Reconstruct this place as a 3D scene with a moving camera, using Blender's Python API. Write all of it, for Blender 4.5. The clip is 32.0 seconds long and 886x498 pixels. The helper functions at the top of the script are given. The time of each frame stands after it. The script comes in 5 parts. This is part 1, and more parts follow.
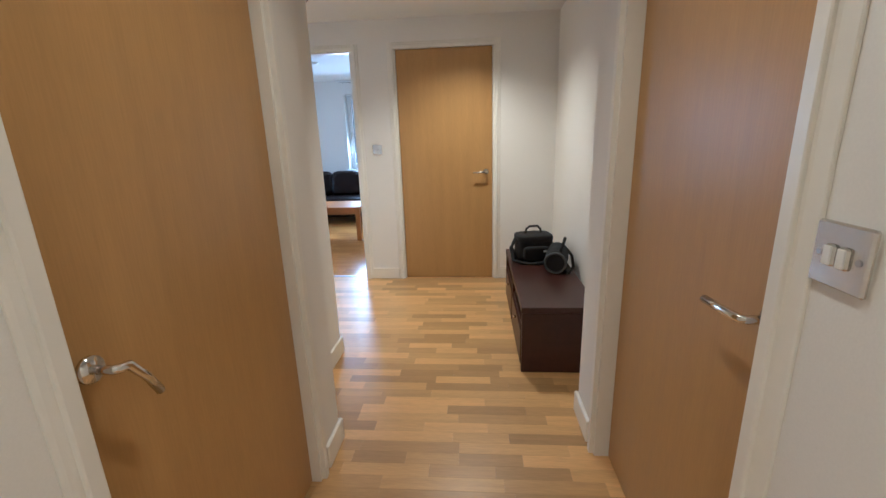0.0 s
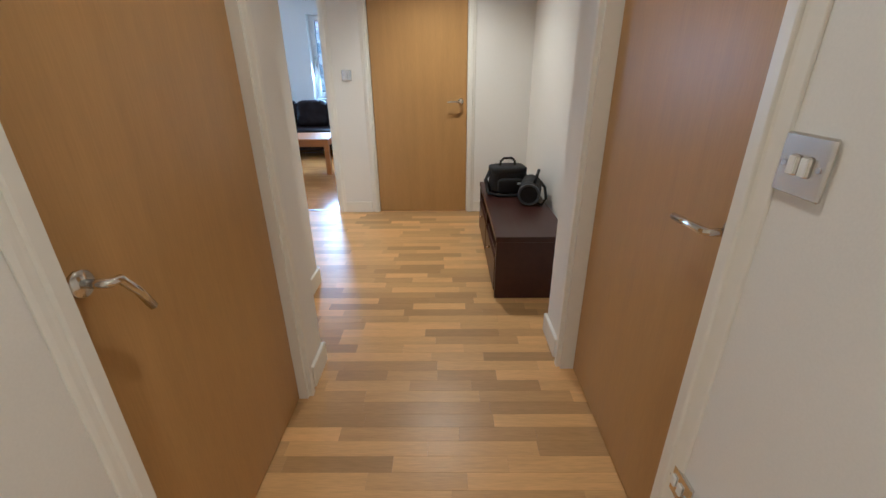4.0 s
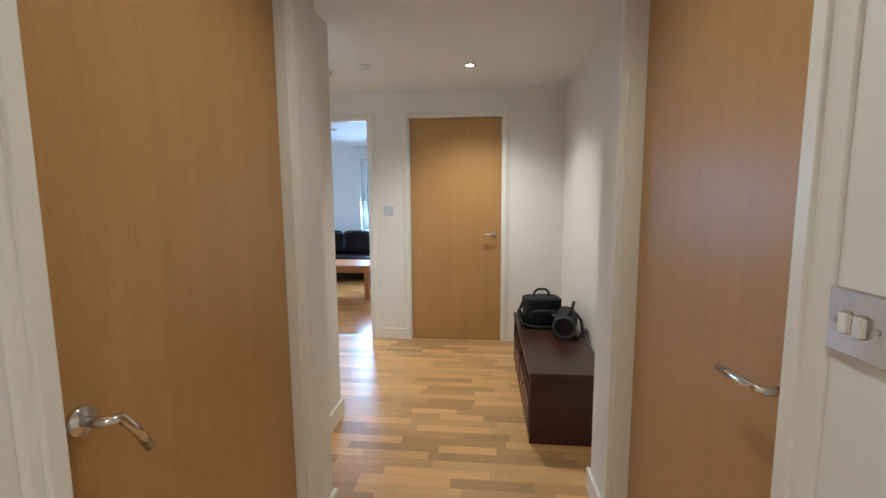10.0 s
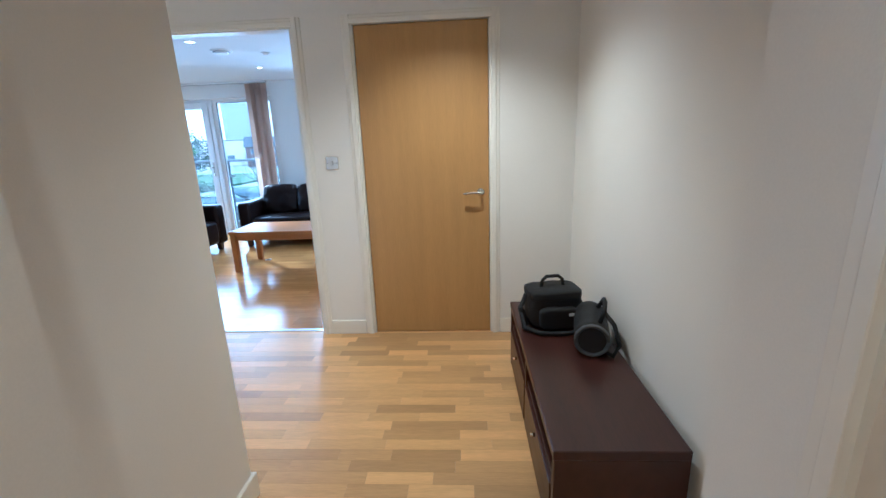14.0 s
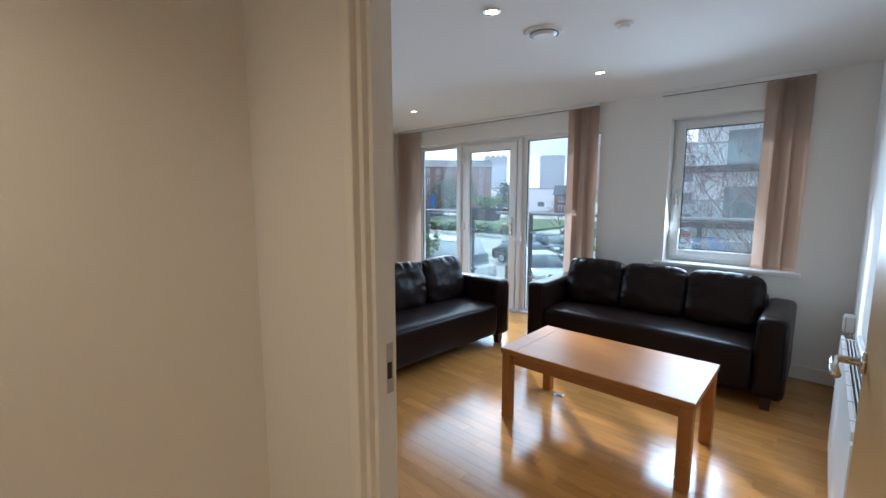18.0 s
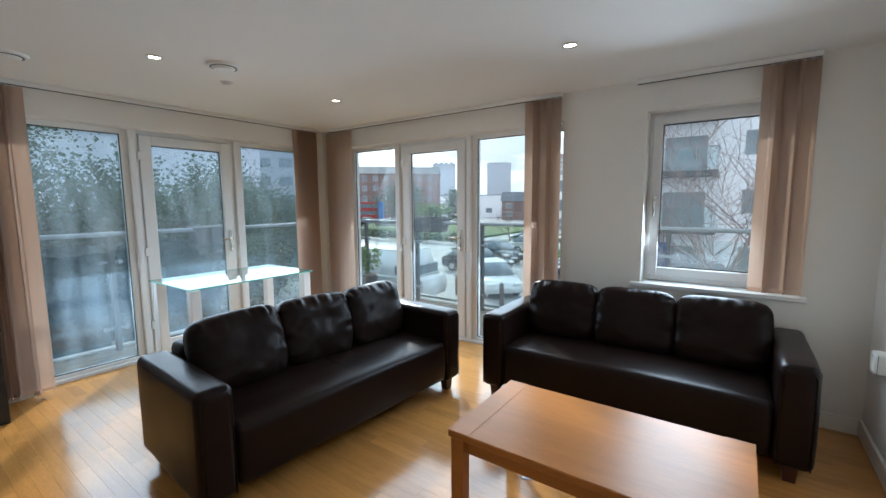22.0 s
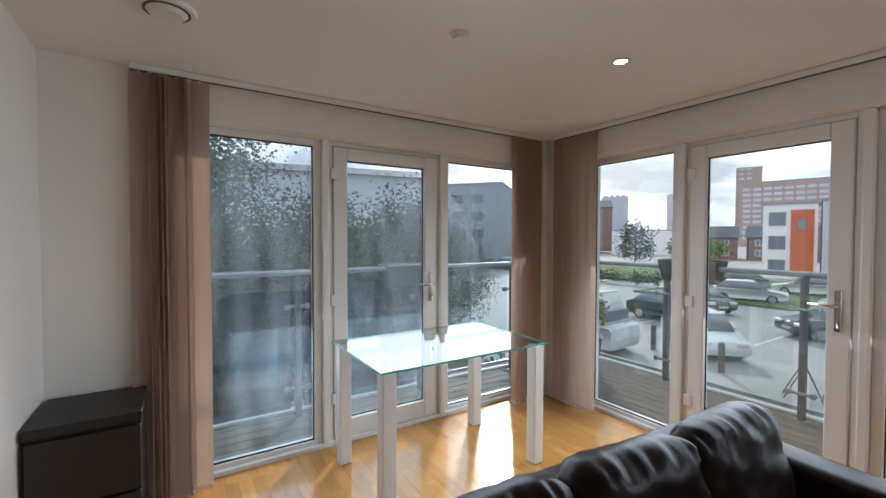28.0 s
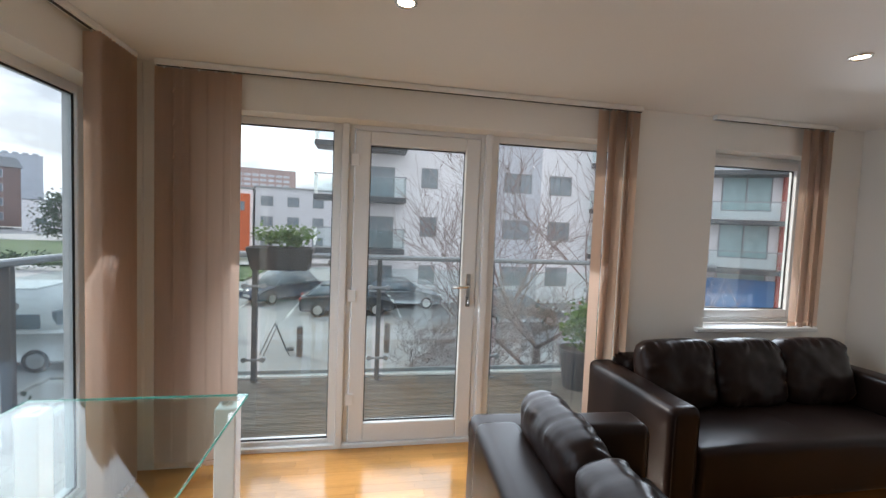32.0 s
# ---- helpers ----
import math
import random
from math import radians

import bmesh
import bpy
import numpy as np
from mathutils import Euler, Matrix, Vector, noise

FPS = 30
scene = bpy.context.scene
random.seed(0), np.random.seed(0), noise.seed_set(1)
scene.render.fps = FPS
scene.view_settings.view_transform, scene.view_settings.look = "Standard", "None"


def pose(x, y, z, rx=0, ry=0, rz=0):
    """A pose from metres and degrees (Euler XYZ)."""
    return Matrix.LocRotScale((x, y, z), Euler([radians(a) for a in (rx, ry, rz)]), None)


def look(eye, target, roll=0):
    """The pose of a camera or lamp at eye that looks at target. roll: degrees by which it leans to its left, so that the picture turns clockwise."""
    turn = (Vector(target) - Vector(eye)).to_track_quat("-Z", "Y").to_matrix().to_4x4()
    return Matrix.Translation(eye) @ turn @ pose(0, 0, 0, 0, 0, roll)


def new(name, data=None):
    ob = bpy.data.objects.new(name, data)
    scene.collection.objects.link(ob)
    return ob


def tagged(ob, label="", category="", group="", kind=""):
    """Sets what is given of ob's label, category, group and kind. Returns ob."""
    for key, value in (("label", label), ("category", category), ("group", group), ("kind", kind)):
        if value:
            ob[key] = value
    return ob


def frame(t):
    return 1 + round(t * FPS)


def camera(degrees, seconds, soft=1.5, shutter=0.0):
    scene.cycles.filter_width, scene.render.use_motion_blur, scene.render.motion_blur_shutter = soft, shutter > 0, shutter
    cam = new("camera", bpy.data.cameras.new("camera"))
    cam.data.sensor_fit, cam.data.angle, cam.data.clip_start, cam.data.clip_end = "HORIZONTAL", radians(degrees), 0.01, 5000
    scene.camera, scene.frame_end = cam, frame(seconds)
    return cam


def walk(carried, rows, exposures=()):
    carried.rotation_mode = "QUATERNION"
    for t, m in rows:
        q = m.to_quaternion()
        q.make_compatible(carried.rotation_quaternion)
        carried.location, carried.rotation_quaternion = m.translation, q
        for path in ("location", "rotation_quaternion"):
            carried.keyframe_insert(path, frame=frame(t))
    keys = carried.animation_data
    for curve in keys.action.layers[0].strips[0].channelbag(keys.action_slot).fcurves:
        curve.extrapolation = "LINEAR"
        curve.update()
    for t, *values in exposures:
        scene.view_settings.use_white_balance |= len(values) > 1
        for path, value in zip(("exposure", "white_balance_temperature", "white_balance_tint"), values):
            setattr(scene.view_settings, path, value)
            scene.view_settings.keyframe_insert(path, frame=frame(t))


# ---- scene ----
cam = camera(93.4, 32.0)
PATH = [
    (0, (-0.441, 0.467, 1.307), (-0.602, 2.392, 0.791), -1.8),
    (0.5, (-0.502, 0.435, 1.27), (-0.54, 2.318, 0.595), -0.5),
    (1, (-0.517, 0.426, 1.248), (-0.516, 2.287, 0.515), 0.3),
    (1.5, (-0.509, 0.415, 1.263), (-0.502, 2.288, 0.561), 0.4),
    (2, (-0.496, 0.427, 1.26), (-0.492, 2.317, 0.605), -0.2),
    (2.5, (-0.488, 0.42, 1.284), (-0.489, 2.325, 0.673), -0.8),
    (3, (-0.467, 0.421, 1.298), (-0.474, 2.329, 0.696), -1.1),
    (3.5, (-0.461, 0.426, 1.3), (-0.471, 2.317, 0.649), -1.1),
    (4, (-0.476, 0.431, 1.275), (-0.496, 2.265, 0.476), -0.6),
    (4.5, (-0.487, 0.46, 1.157), (-0.535, 2.139, 0.072), -0.5),
    (6.5, (-0.529, 0.328, 1.222), (-0.511, 2.05, 0.204), 3.5),
    (7, (-0.488, 0.468, 1.249), (-0.48, 2.349, 0.568), 1.5),
    (7.5, (-0.463, 0.456, 1.293), (-0.432, 2.412, 0.879), 1.1),
    (8, (-0.441, 0.44, 1.282), (-0.397, 2.418, 0.993), 0.5),
    (8.5, (-0.434, 0.446, 1.296), (-0.403, 2.429, 1.037), 0.0),
    (9, (-0.451, 0.448, 1.318), (-0.445, 2.432, 1.065), -0.5),
    (9.5, (-0.444, 0.459, 1.303), (-0.514, 2.444, 1.069), -0.5),
    (10, (-0.437, 0.464, 1.3), (-0.637, 2.441, 1.073), -0.4),
    (10.5, (-0.444, 0.472, 1.298), (-0.844, 2.418, 1.07), -0.1),
    (11, (-0.452, 0.477, 1.295), (-1.096, 2.356, 1.056), 0.1),
    (11.5, (-0.475, 0.472, 1.292), (-1.394, 2.227, 1.022), -0.1),
    (12, (-0.469, 0.519, 1.35), (-1.33, 2.295, 1.026), -0.8),
    (12.5, (-0.413, 0.66, 1.251), (-0.929, 2.571, 0.967), -0.2),
    (13, (-0.452, 0.922, 1.275), (-0.654, 2.895, 1.021), -1.0),
    (13.5, (-0.45, 1.201, 1.337), (-0.554, 3.164, 0.965), -2.0),
    (15.5, (-0.651, 2.612, 1.307), (-1.17, 4.438, 0.679), -0.8),
    (16, (-0.85, 2.982, 1.351), (-1.777, 4.698, 0.91), 0.4),
    (16.5, (-1.006, 3.199, 1.387), (-2.278, 4.708, 1.064), 0.5),
    (17, (-1.159, 3.436, 1.387), (-2.726, 4.64, 1.085), 0.9),
    (17.5, (-1.444, 3.532, 1.409), (-2.999, 4.752, 1.103), -0.2),
    (18, (-1.615, 3.727, 1.388), (-2.952, 5.193, 1.136), -0.0),
    (18.5, (-1.753, 3.95, 1.423), (-2.91, 5.569, 1.224), -0.8),
    (19, (-1.877, 4.111, 1.409), (-2.964, 5.779, 1.218), -1.0),
    (19.5, (-2.013, 4.288, 1.414), (-3.095, 5.959, 1.22), -1.1),
    (20, (-2.054, 4.393, 1.42), (-3.249, 5.987, 1.241), -1.0),
    (20.5, (-2.055, 4.439, 1.421), (-3.324, 5.976, 1.259), -0.9),
    (21, (-2.063, 4.444, 1.421), (-3.328, 5.983, 1.249), -0.8),
    (21.5, (-2.068, 4.447, 1.413), (-3.29, 6.02, 1.225), -0.5),
    (22, (-2.071, 4.437, 1.411), (-3.226, 6.055, 1.19), -0.4),
    (22.5, (-2.059, 4.446, 1.405), (-3.136, 6.109, 1.129), -0.5),
    (23, (-2.049, 4.446, 1.383), (-3.041, 6.149, 1.042), -0.8),
    (23.5, (-2.04, 4.437, 1.362), (-2.951, 6.174, 0.97), -1.0),
    (24, (-2.04, 4.428, 1.355), (-2.906, 6.187, 0.962), -1.3),
    (24.5, (-2.046, 4.438, 1.393), (-2.922, 6.202, 1.046), -1.6),
    (25, (-2.087, 4.471, 1.388), (-3.074, 6.193, 1.138), -1.9),
    (25.5, (-2.179, 4.668, 1.393), (-3.437, 6.215, 1.231), -2.0),
    (26, (-2.298, 4.831, 1.41), (-3.876, 6.054, 1.301), -0.6),
    (26.5, (-2.598, 4.876, 1.404), (-4.319, 5.891, 1.329), -0.4),
    (28.5, (-3.972, 5.109, 1.418), (-5.607, 6.261, 1.389), 0.7),
    (29, (-4.298, 5.153, 1.436), (-5.77, 6.507, 1.393), 1.0),
    (29.5, (-4.573, 5.138, 1.427), (-5.796, 6.718, 1.359), 1.1),
    (30, (-4.709, 5.181, 1.404), (-5.606, 6.967, 1.32), 1.5),
    (30.5, (-4.858, 5.296, 1.418), (-5.396, 7.219, 1.309), 1.6),
    (31, (-4.944, 5.338, 1.419), (-5.141, 7.323, 1.279), 1.9),
    (31.5, (-5.023, 5.294, 1.429), (-4.895, 7.286, 1.294), 2.1),
    (32, (-5.021, 5.274, 1.449), (-4.663, 7.239, 1.339), 2.3),
]
EXPOSURES = [(0, 1.16, 4270, 3), (4, 1.1, 4270, 3), (9, 1.16, 4240, 1), (11, 1.2, 4200, 1), (13.5, 1.34, 3950, 0), (15.5, 0.38, 4100, 4), (16.2, 0.38, 4350, 6), (17, 0.36, 4950, 9), (18, 0.46, 5200, 5), (19, 0.38, 5350, 3), (20, 0.34, 5450, 2), (22.3, 0.36, 5700, 5), (23.7, 0.09, 6000, 10), (24.6, 0.1, 6050, 10), (26, 0.46, 6250, 9), (28, 0.0, 6150, 11), (30, -0.19, 6230, 12), (32, 0.2, 6300, 12)]
SKY, SUN = 0.15, 2.9
DAY_A, DAY_B, DAY_W = 28.0, 19.0, 17.0
HALL_W, ROOM_W = 17.0, 3.0
rows = [(t, look(eye, target, roll)) for t, eye, target, roll in PATH]
walk(cam, rows, exposures=EXPOSURES)

# ---- world, sun, large lights ----
world = bpy.data.worlds.new("sky")
scene.world = world
world.use_nodes = True
wn, wl = world.node_tree.nodes, world.node_tree.links
sky = wn.new("ShaderNodeTexSky")
sky.sky_type = "NISHITA"
sky.sun_disc = False
sky.sun_elevation, sky.sun_rotation = radians(28), radians(-48)
sky.dust_density, sky.air_density, sky.ozone_density = 3.0, 1.0, 1.0
# broken cloud laid over the sky
tc = wn.new("ShaderNodeTexCoord")
mp = wn.new("ShaderNodeMapping")
mp.inputs["Scale"].default_value = (1.6, 1.6, 5.0)
cl = wn.new("ShaderNodeTexNoise")
cl.inputs["Scale"].default_value, cl.inputs["Detail"].default_value = 1.7, 7.0
cr = wn.new("ShaderNodeValToRGB")
cr.color_ramp.elements[0].position, cr.color_ramp.elements[0].color = 0.34, (0.88, 0.88, 0.88, 1)
cr.color_ramp.elements[1].position, cr.color_ramp.elements[1].color = 0.62, (1, 1, 1, 1)
cmix = wn.new("ShaderNodeMix")
cmix.data_type = "RGBA"
cl2 = wn.new("ShaderNodeTexNoise")
cl2.inputs["Scale"].default_value, cl2.inputs["Detail"].default_value = 3.4, 8.0
cshade = wn.new("ShaderNodeValToRGB")
cshade.color_ramp.elements[0].position, cshade.color_ramp.elements[0].color = 0.38, (0.42, 0.45, 0.50, 1)
cshade.color_ramp.elements[1].position, cshade.color_ramp.elements[1].color = 0.60, (1, 1, 1, 1)
ctone = wn.new("ShaderNodeVectorMath")
ctone.operation = "MULTIPLY"
ctone.inputs[1].default_value = (10.8, 11.0, 11.3)
wl.new(mp.outputs["Vector"], cl2.inputs["Vector"])
wl.new(cl2.outputs["Fac"], cshade.inputs["Fac"])
wl.new(cshade.outputs["Color"], ctone.inputs[0])
cglow = wn.new("ShaderNodeVectorMath")
cglow.operation = "MULTIPLY_ADD"
cglow.inputs[1].default_value = (0.0012, 0.0012, 0.0012)
csq = wn.new("ShaderNodeVectorMath")
csq.operation = "MULTIPLY"
wl.new(sky.outputs["Color"], csq.inputs[0])
wl.new(sky.outputs["Color"], csq.inputs[1])
wl.new(csq.outputs["Vector"], cglow.inputs[0])
wl.new(ctone.outputs["Vector"], cglow.inputs[2])
wl.new(cglow.outputs["Vector"], cmix.inputs["B"])
wl.new(tc.outputs["Generated"], mp.inputs["Vector"])
wl.new(mp.outputs["Vector"], cl.inputs["Vector"])
wl.new(cl.outputs["Fac"], cr.inputs["Fac"])
wl.new(cr.outputs["Color"], cmix.inputs["Factor"])
wl.new(sky.outputs["Color"], cmix.inputs["A"])
wl.new(cmix.outputs["Result"], wn["Background"].inputs["Color"])
wn["Background"].inputs["Strength"].default_value = SKY

sun = new("sun", bpy.data.lights.new("sun", "SUN"))
sun.data.energy, sun.data.angle, sun.data.color = SUN, radians(3), (1.0, 0.93, 0.82)
sun.matrix_world = look((-5 - 65.6, 6 + 59.1, 46.9), (-5, 6, 0))


def window_light(name, m, w, h, power, color=(0.80, 0.90, 1.0)):
    """Daylight that enters by an opening."""
    li = new(name, bpy.data.lights.new(name, "AREA"))
    li.data.shape, li.data.size, li.data.size_y, li.data.energy, li.data.color = "RECTANGLE", w, h, power, color
    li.data.spread = radians(134)
    li.matrix_world = m


window_light("daylight_a", look((-4.62, 7.80, 1.15), (-4.62, 5.8, -0.1)), 2.3, 1.8, DAY_A)
window_light("daylight_b", look((-6.25, 6.4, 1.15), (-4.25, 6.4, -0.05)), 2.2, 1.8, DAY_B)
window_light("daylight_window", look((-2.4, 7.80, 1.45), (-2.4, 5.8, 0.6)), 0.6, 1.1, DAY_W)


# ---- materials ----
def material(name, base, rough=0.5, metal=0.0, vary=0.08, scale=6.0, bump=0.0, bump_scale=60.0, stretch=(1, 1, 1), spec=0.5, random_tint=0.0, second=None, coat=0.0):
    """A surface with colour variation at two scales and fine relief."""
    m = bpy.data.materials.new(name)
    m.use_nodes = True
    n, l = m.node_tree.nodes, m.node_tree.links
    b = n["Principled BSDF"]
    b.inputs["Roughness"].default_value, b.inputs["Metallic"].default_value = rough, metal
    b.inputs["Specular IOR Level"].default_value = spec
    b.inputs["Coat Weight"].default_value = coat
    co = n.new("ShaderNodeTexCoord")
    ma = n.new("ShaderNodeMapping")
    ma.inputs["Scale"].default_value = stretch
    if random_tint:
        ob_i, sh = n.new("ShaderNodeObjectInfo"), n.new("ShaderNodeVectorMath")
        sh.operation = "MULTIPLY_ADD"
        sh.inputs[1].default_value = (41.0, 23.0, 17.0)
        l.new(ob_i.outputs["Random"], sh.inputs[0])
        l.new(co.outputs["Object"], sh.inputs[2])
        l.new(sh.outputs["Vector"], ma.inputs["Vector"])
    else:
        l.new(co.outputs["Object"], ma.inputs["Vector"])
    big = n.new("ShaderNodeTexNoise")
    big.inputs["Scale"].default_value, big.inputs["Detail"].default_value = scale, 3.0
    fine = n.new("ShaderNodeTexNoise")
    fine.inputs["Scale"].default_value, fine.inputs["Detail"].default_value = bump_scale, 4.0
    l.new(ma.outputs["Vector"], big.inputs["Vector"])
    l.new(ma.outputs["Vector"], fine.inputs["Vector"])
    add = n.new("ShaderNodeMath")
    add.operation = "MULTIPLY_ADD"
    add.inputs[1].default_value = 0.5
    l.new(fine.outputs["Fac"], add.inputs[0])
    half = n.new("ShaderNodeMath")
    half.operation = "MULTIPLY"
    half.inputs[1].default_value = 0.5
    l.new(big.outputs["Fac"], half.inputs[0])
    l.new(half.outputs[0], add.inputs[2])
    ramp = n.new("ShaderNodeValToRGB")
    lo = tuple(c * (1 - vary * 2) for c in base) if second is None else second
    hi = tuple(min(1.0, c * (1 + vary)) for c in base)
    ramp.color_ramp.elements[0].position, ramp.color_ramp.elements[0].color = 0.3, (*lo, 1)
    ramp.color_ramp.elements[1].position, ramp.color_ramp.elements[1].color = 0.68, (*hi, 1)
    l.new(add.outputs[0], ramp.inputs["Fac"])
    last = ramp.outputs["Color"]
    if random_tint:
        oi = n.new("ShaderNodeObjectInfo")
        ge = n.new("ShaderNodeNewGeometry")
        sm = n.new("ShaderNodeMath")
        sm.operation = "ADD"
        l.new(oi.outputs["Random"], sm.inputs[0])
        l.new(ge.outputs["Random Per Island"], sm.inputs[1])
        fr = n.new("ShaderNodeMath")
        fr.operation = "FRACT"
        l.new(sm.outputs[0], fr.inputs[0])
        mr = n.new("ShaderNodeMapRange")
        mr.inputs["To Min"].default_value, mr.inputs["To Max"].default_value = 1 - random_tint, 1 + random_tint * 0.6
        l.new(fr.outputs[0], mr.inputs["Value"])
        hs = n.new("ShaderNodeHueSaturation")
        l.new(mr.outputs["Result"], hs.inputs["Value"])
        l.new(last, hs.inputs["Color"])
        last = hs.outputs["Color"]
    l.new(last, b.inputs["Base Color"])
    if rough < 0.9 and not metal:
        rr = n.new("ShaderNodeMapRange")
        rr.inputs["To Min"].default_value, rr.inputs["To Max"].default_value = max(0.02, rough - 0.06), min(1, rough + 0.08)
        l.new(big.outputs["Fac"], rr.inputs["Value"])
        l.new(rr.outputs["Result"], b.inputs["Roughness"])
    if bump:
        bp = n.new("ShaderNodeBump")
        bp.inputs["Strength"].default_value, bp.inputs["Distance"].default_value = bump, 0.004
        l.new(fine.outputs["Fac"], bp.inputs["Height"])
        l.new(bp.outputs["Normal"], b.inputs["Normal"])
    return m


def glass(name, tint, rough=0.0, haze=0.0, haze_colour=(0.8, 0.85, 0.9)):
    """Clear sheet glass: mostly see-through, mirrors at a slant; haze is dried dirt on it, with painted flare in PANE.
    """
    m = bpy.data.materials.new(name)
    m.use_nodes = True
    n, l = m.node_tree.nodes, m.node_tree.links
    out = n["Material Output"]
    n.remove(n["Principled BSDF"])
    tr, gl, mx, fr = n.new("ShaderNodeBsdfTransparent"), n.new("ShaderNodeBsdfGlossy"), n.new("ShaderNodeMixShader"), n.new("ShaderNodeLayerWeight")
    tr.inputs["Color"].default_value = (*tint, 1)
    gl.inputs["Roughness"].default_value = rough
    fr.inputs["Blend"].default_value = 0.5
    pw, ad = n.new("ShaderNodeMath"), n.new("ShaderNodeMath")
    pw.operation, ad.operation = "POWER", "MULTIPLY_ADD"
    pw.inputs[1].default_value = 4.0
    ad.inputs[1].default_value, ad.inputs[2].default_value = 0.9, 0.055
    l.new(fr.outputs["Facing"], pw.inputs[0])
    l.new(pw.outputs[0], ad.inputs[0])
    l.new(ad.outputs[0], mx.inputs["Fac"])
    l.new(tr.outputs["BSDF"], mx.inputs[1])
    l.new(gl.outputs["BSDF"], mx.inputs[2])
    last = mx.outputs["Shader"]
    if haze:
        co, ma, no = n.new("ShaderNodeTexCoord"), n.new("ShaderNodeMapping"), n.new("ShaderNodeTexNoise")
        ma.inputs["Scale"].default_value = (5, 5, 0.8)
        no.inputs["Scale"].default_value, no.inputs["Detail"].default_value = 2.0, 6.0
        l.new(co.outputs["Object"], ma.inputs["Vector"])
        l.new(ma.outputs["Vector"], no.inputs["Vector"])
        mr = n.new("ShaderNodeMapRange")
        mr.inputs["From Min"].default_value, mr.inputs["From Max"].default_value = 0.35, 0.75
        mr.inputs["To Min"].default_value, mr.inputs["To Max"].default_value = haze * 0.22, haze
        l.new(no.outputs["Fac"], mr.inputs["Value"])
        tl, m2 = n.new("ShaderNodeBsdfTranslucent"), n.new("ShaderNodeMixShader")
        tl.inputs["Color"].default_value = (*haze_colour, 1)
        l.new(mr.outputs["Result"], m2.inputs["Fac"])
        l.new(last, m2.inputs[1])
        l.new(tl.outputs["BSDF"], m2.inputs[2])
        last = m2.outputs["Shader"]
    l.new(last, out.inputs["Surface"])
    return m


def glow(name, colour, strength):
    m = bpy.data.materials.new(name)
    m.use_nodes = True
    b = m.node_tree.nodes["Principled BSDF"]
    b.inputs["Emission Color"].default_value, b.inputs["Emission Strength"].default_value = (*colour, 1), strength
    return m


WALL = material("wall_paint", (0.815, 0.79, 0.74), 0.75, vary=0.02, scale=1.3, bump=0.06, bump_scale=220)
CEIL = material("ceiling_paint", (0.84, 0.83, 0.80), 0.8, vary=0.02, scale=0.9, bump=0.04, bump_scale=200)
TRIM = material("trim_gloss", (0.83, 0.80, 0.725), 0.33, vary=0.012, scale=3, bump=0.008, bump_scale=40)
OAK = material("oak_veneer", (0.455, 0.265, 0.082), 0.36, vary=0.06, scale=2.2, bump=0.05, bump_scale=26, stretch=(9, 9, 0.55))
FLOOR = material("oak_strip", (0.62, 0.38, 0.14), 0.34, vary=0.09, scale=3.0, bump=0.05, bump_scale=24, stretch=(0.8, 9, 9), random_tint=0.34)
FLOOR2 = material("oak_strip_pale", (0.535, 0.258, 0.069), 0.15, vary=0.1, scale=3.0, bump=0.04, bump_scale=24, stretch=(0.8, 9, 9), random_tint=0.15, spec=0.7)
GAPS = material("floor_joint", (0.22, 0.11, 0.04), 0.8)
BEECH = material("beech_veneer", (0.41, 0.165, 0.039), 0.33, vary=0.09, scale=2.5, bump=0.03, bump_scale=30, stretch=(0.7, 8, 8), spec=0.16)
WENGE = material("dark_brown_laminate", (0.044, 0.014, 0.010), 0.36, vary=0.2, scale=3, bump=0.05, bump_scale=40, stretch=(8, 0.6, 8))
ASHBLACK = material("black_brown_laminate", (0.022, 0.019, 0.017), 0.5, vary=0.2, scale=3, bump=0.05, bump_scale=40, stretch=(1, 8, 8))
LEATHER = material("dark_brown_leather", (0.0135, 0.0075, 0.006), 0.31, vary=0.15, scale=5, bump=0.05, bump_scale=260, spec=0.14)
FABRIC = material("black_nylon", (0.008, 0.008, 0.009), 0.75, vary=0.3, scale=30, bump=0.4, bump_scale=500)
CHROME = material("polished_chrome", (0.72, 0.70, 0.66), 0.14, metal=1.0, vary=0.03)
WORNCHROME = material("worn_chrome", (0.70, 0.68, 0.64), 0.24, metal=1.0, vary=0.06, scale=25, bump=0.03, bump_scale=160)
STEEL = material("brushed_steel", (0.55, 0.54, 0.52), 0.32, metal=1.0, vary=0.06, scale=4, bump=0.03, bump_scale=90, stretch=(1, 1, 12))
UPVC = material("white_upvc", (0.80, 0.80, 0.79), 0.32, vary=0.02, scale=3)
GASKET = material("black_gasket", (0.02, 0.02, 0.02), 0.6)
BLIND = material("beige_blind_fabric", (0.82, 0.67, 0.565), 0.85, vary=0.05, scale=7, bump=0.2, bump_scale=340, stretch=(6, 6, 0.3))
bn, bl = BLIND.node_tree.nodes, BLIND.node_tree.links
thru, both = bn.new("ShaderNodeBsdfTranslucent"), bn.new("ShaderNodeMixShader")
thru.inputs["Color"].default_value = (0.86, 0.69, 0.56, 1)
both.inputs["Fac"].default_value = 0.42
bl.new(bn["Principled BSDF"].outputs["BSDF"], both.inputs[1])
bl.new(thru.outputs["BSDF"], both.inputs[2])
bl.new(both.outputs["Shader"], bn["Material Output"].inputs["Surface"])
WHITEGLOSS = material("white_lacquer", (0.82, 0.82, 0.81), 0.2, vary=0.015)
RADIATOR = material("radiator_enamel", (0.88, 0.88, 0.87), 0.3, vary=0.015)
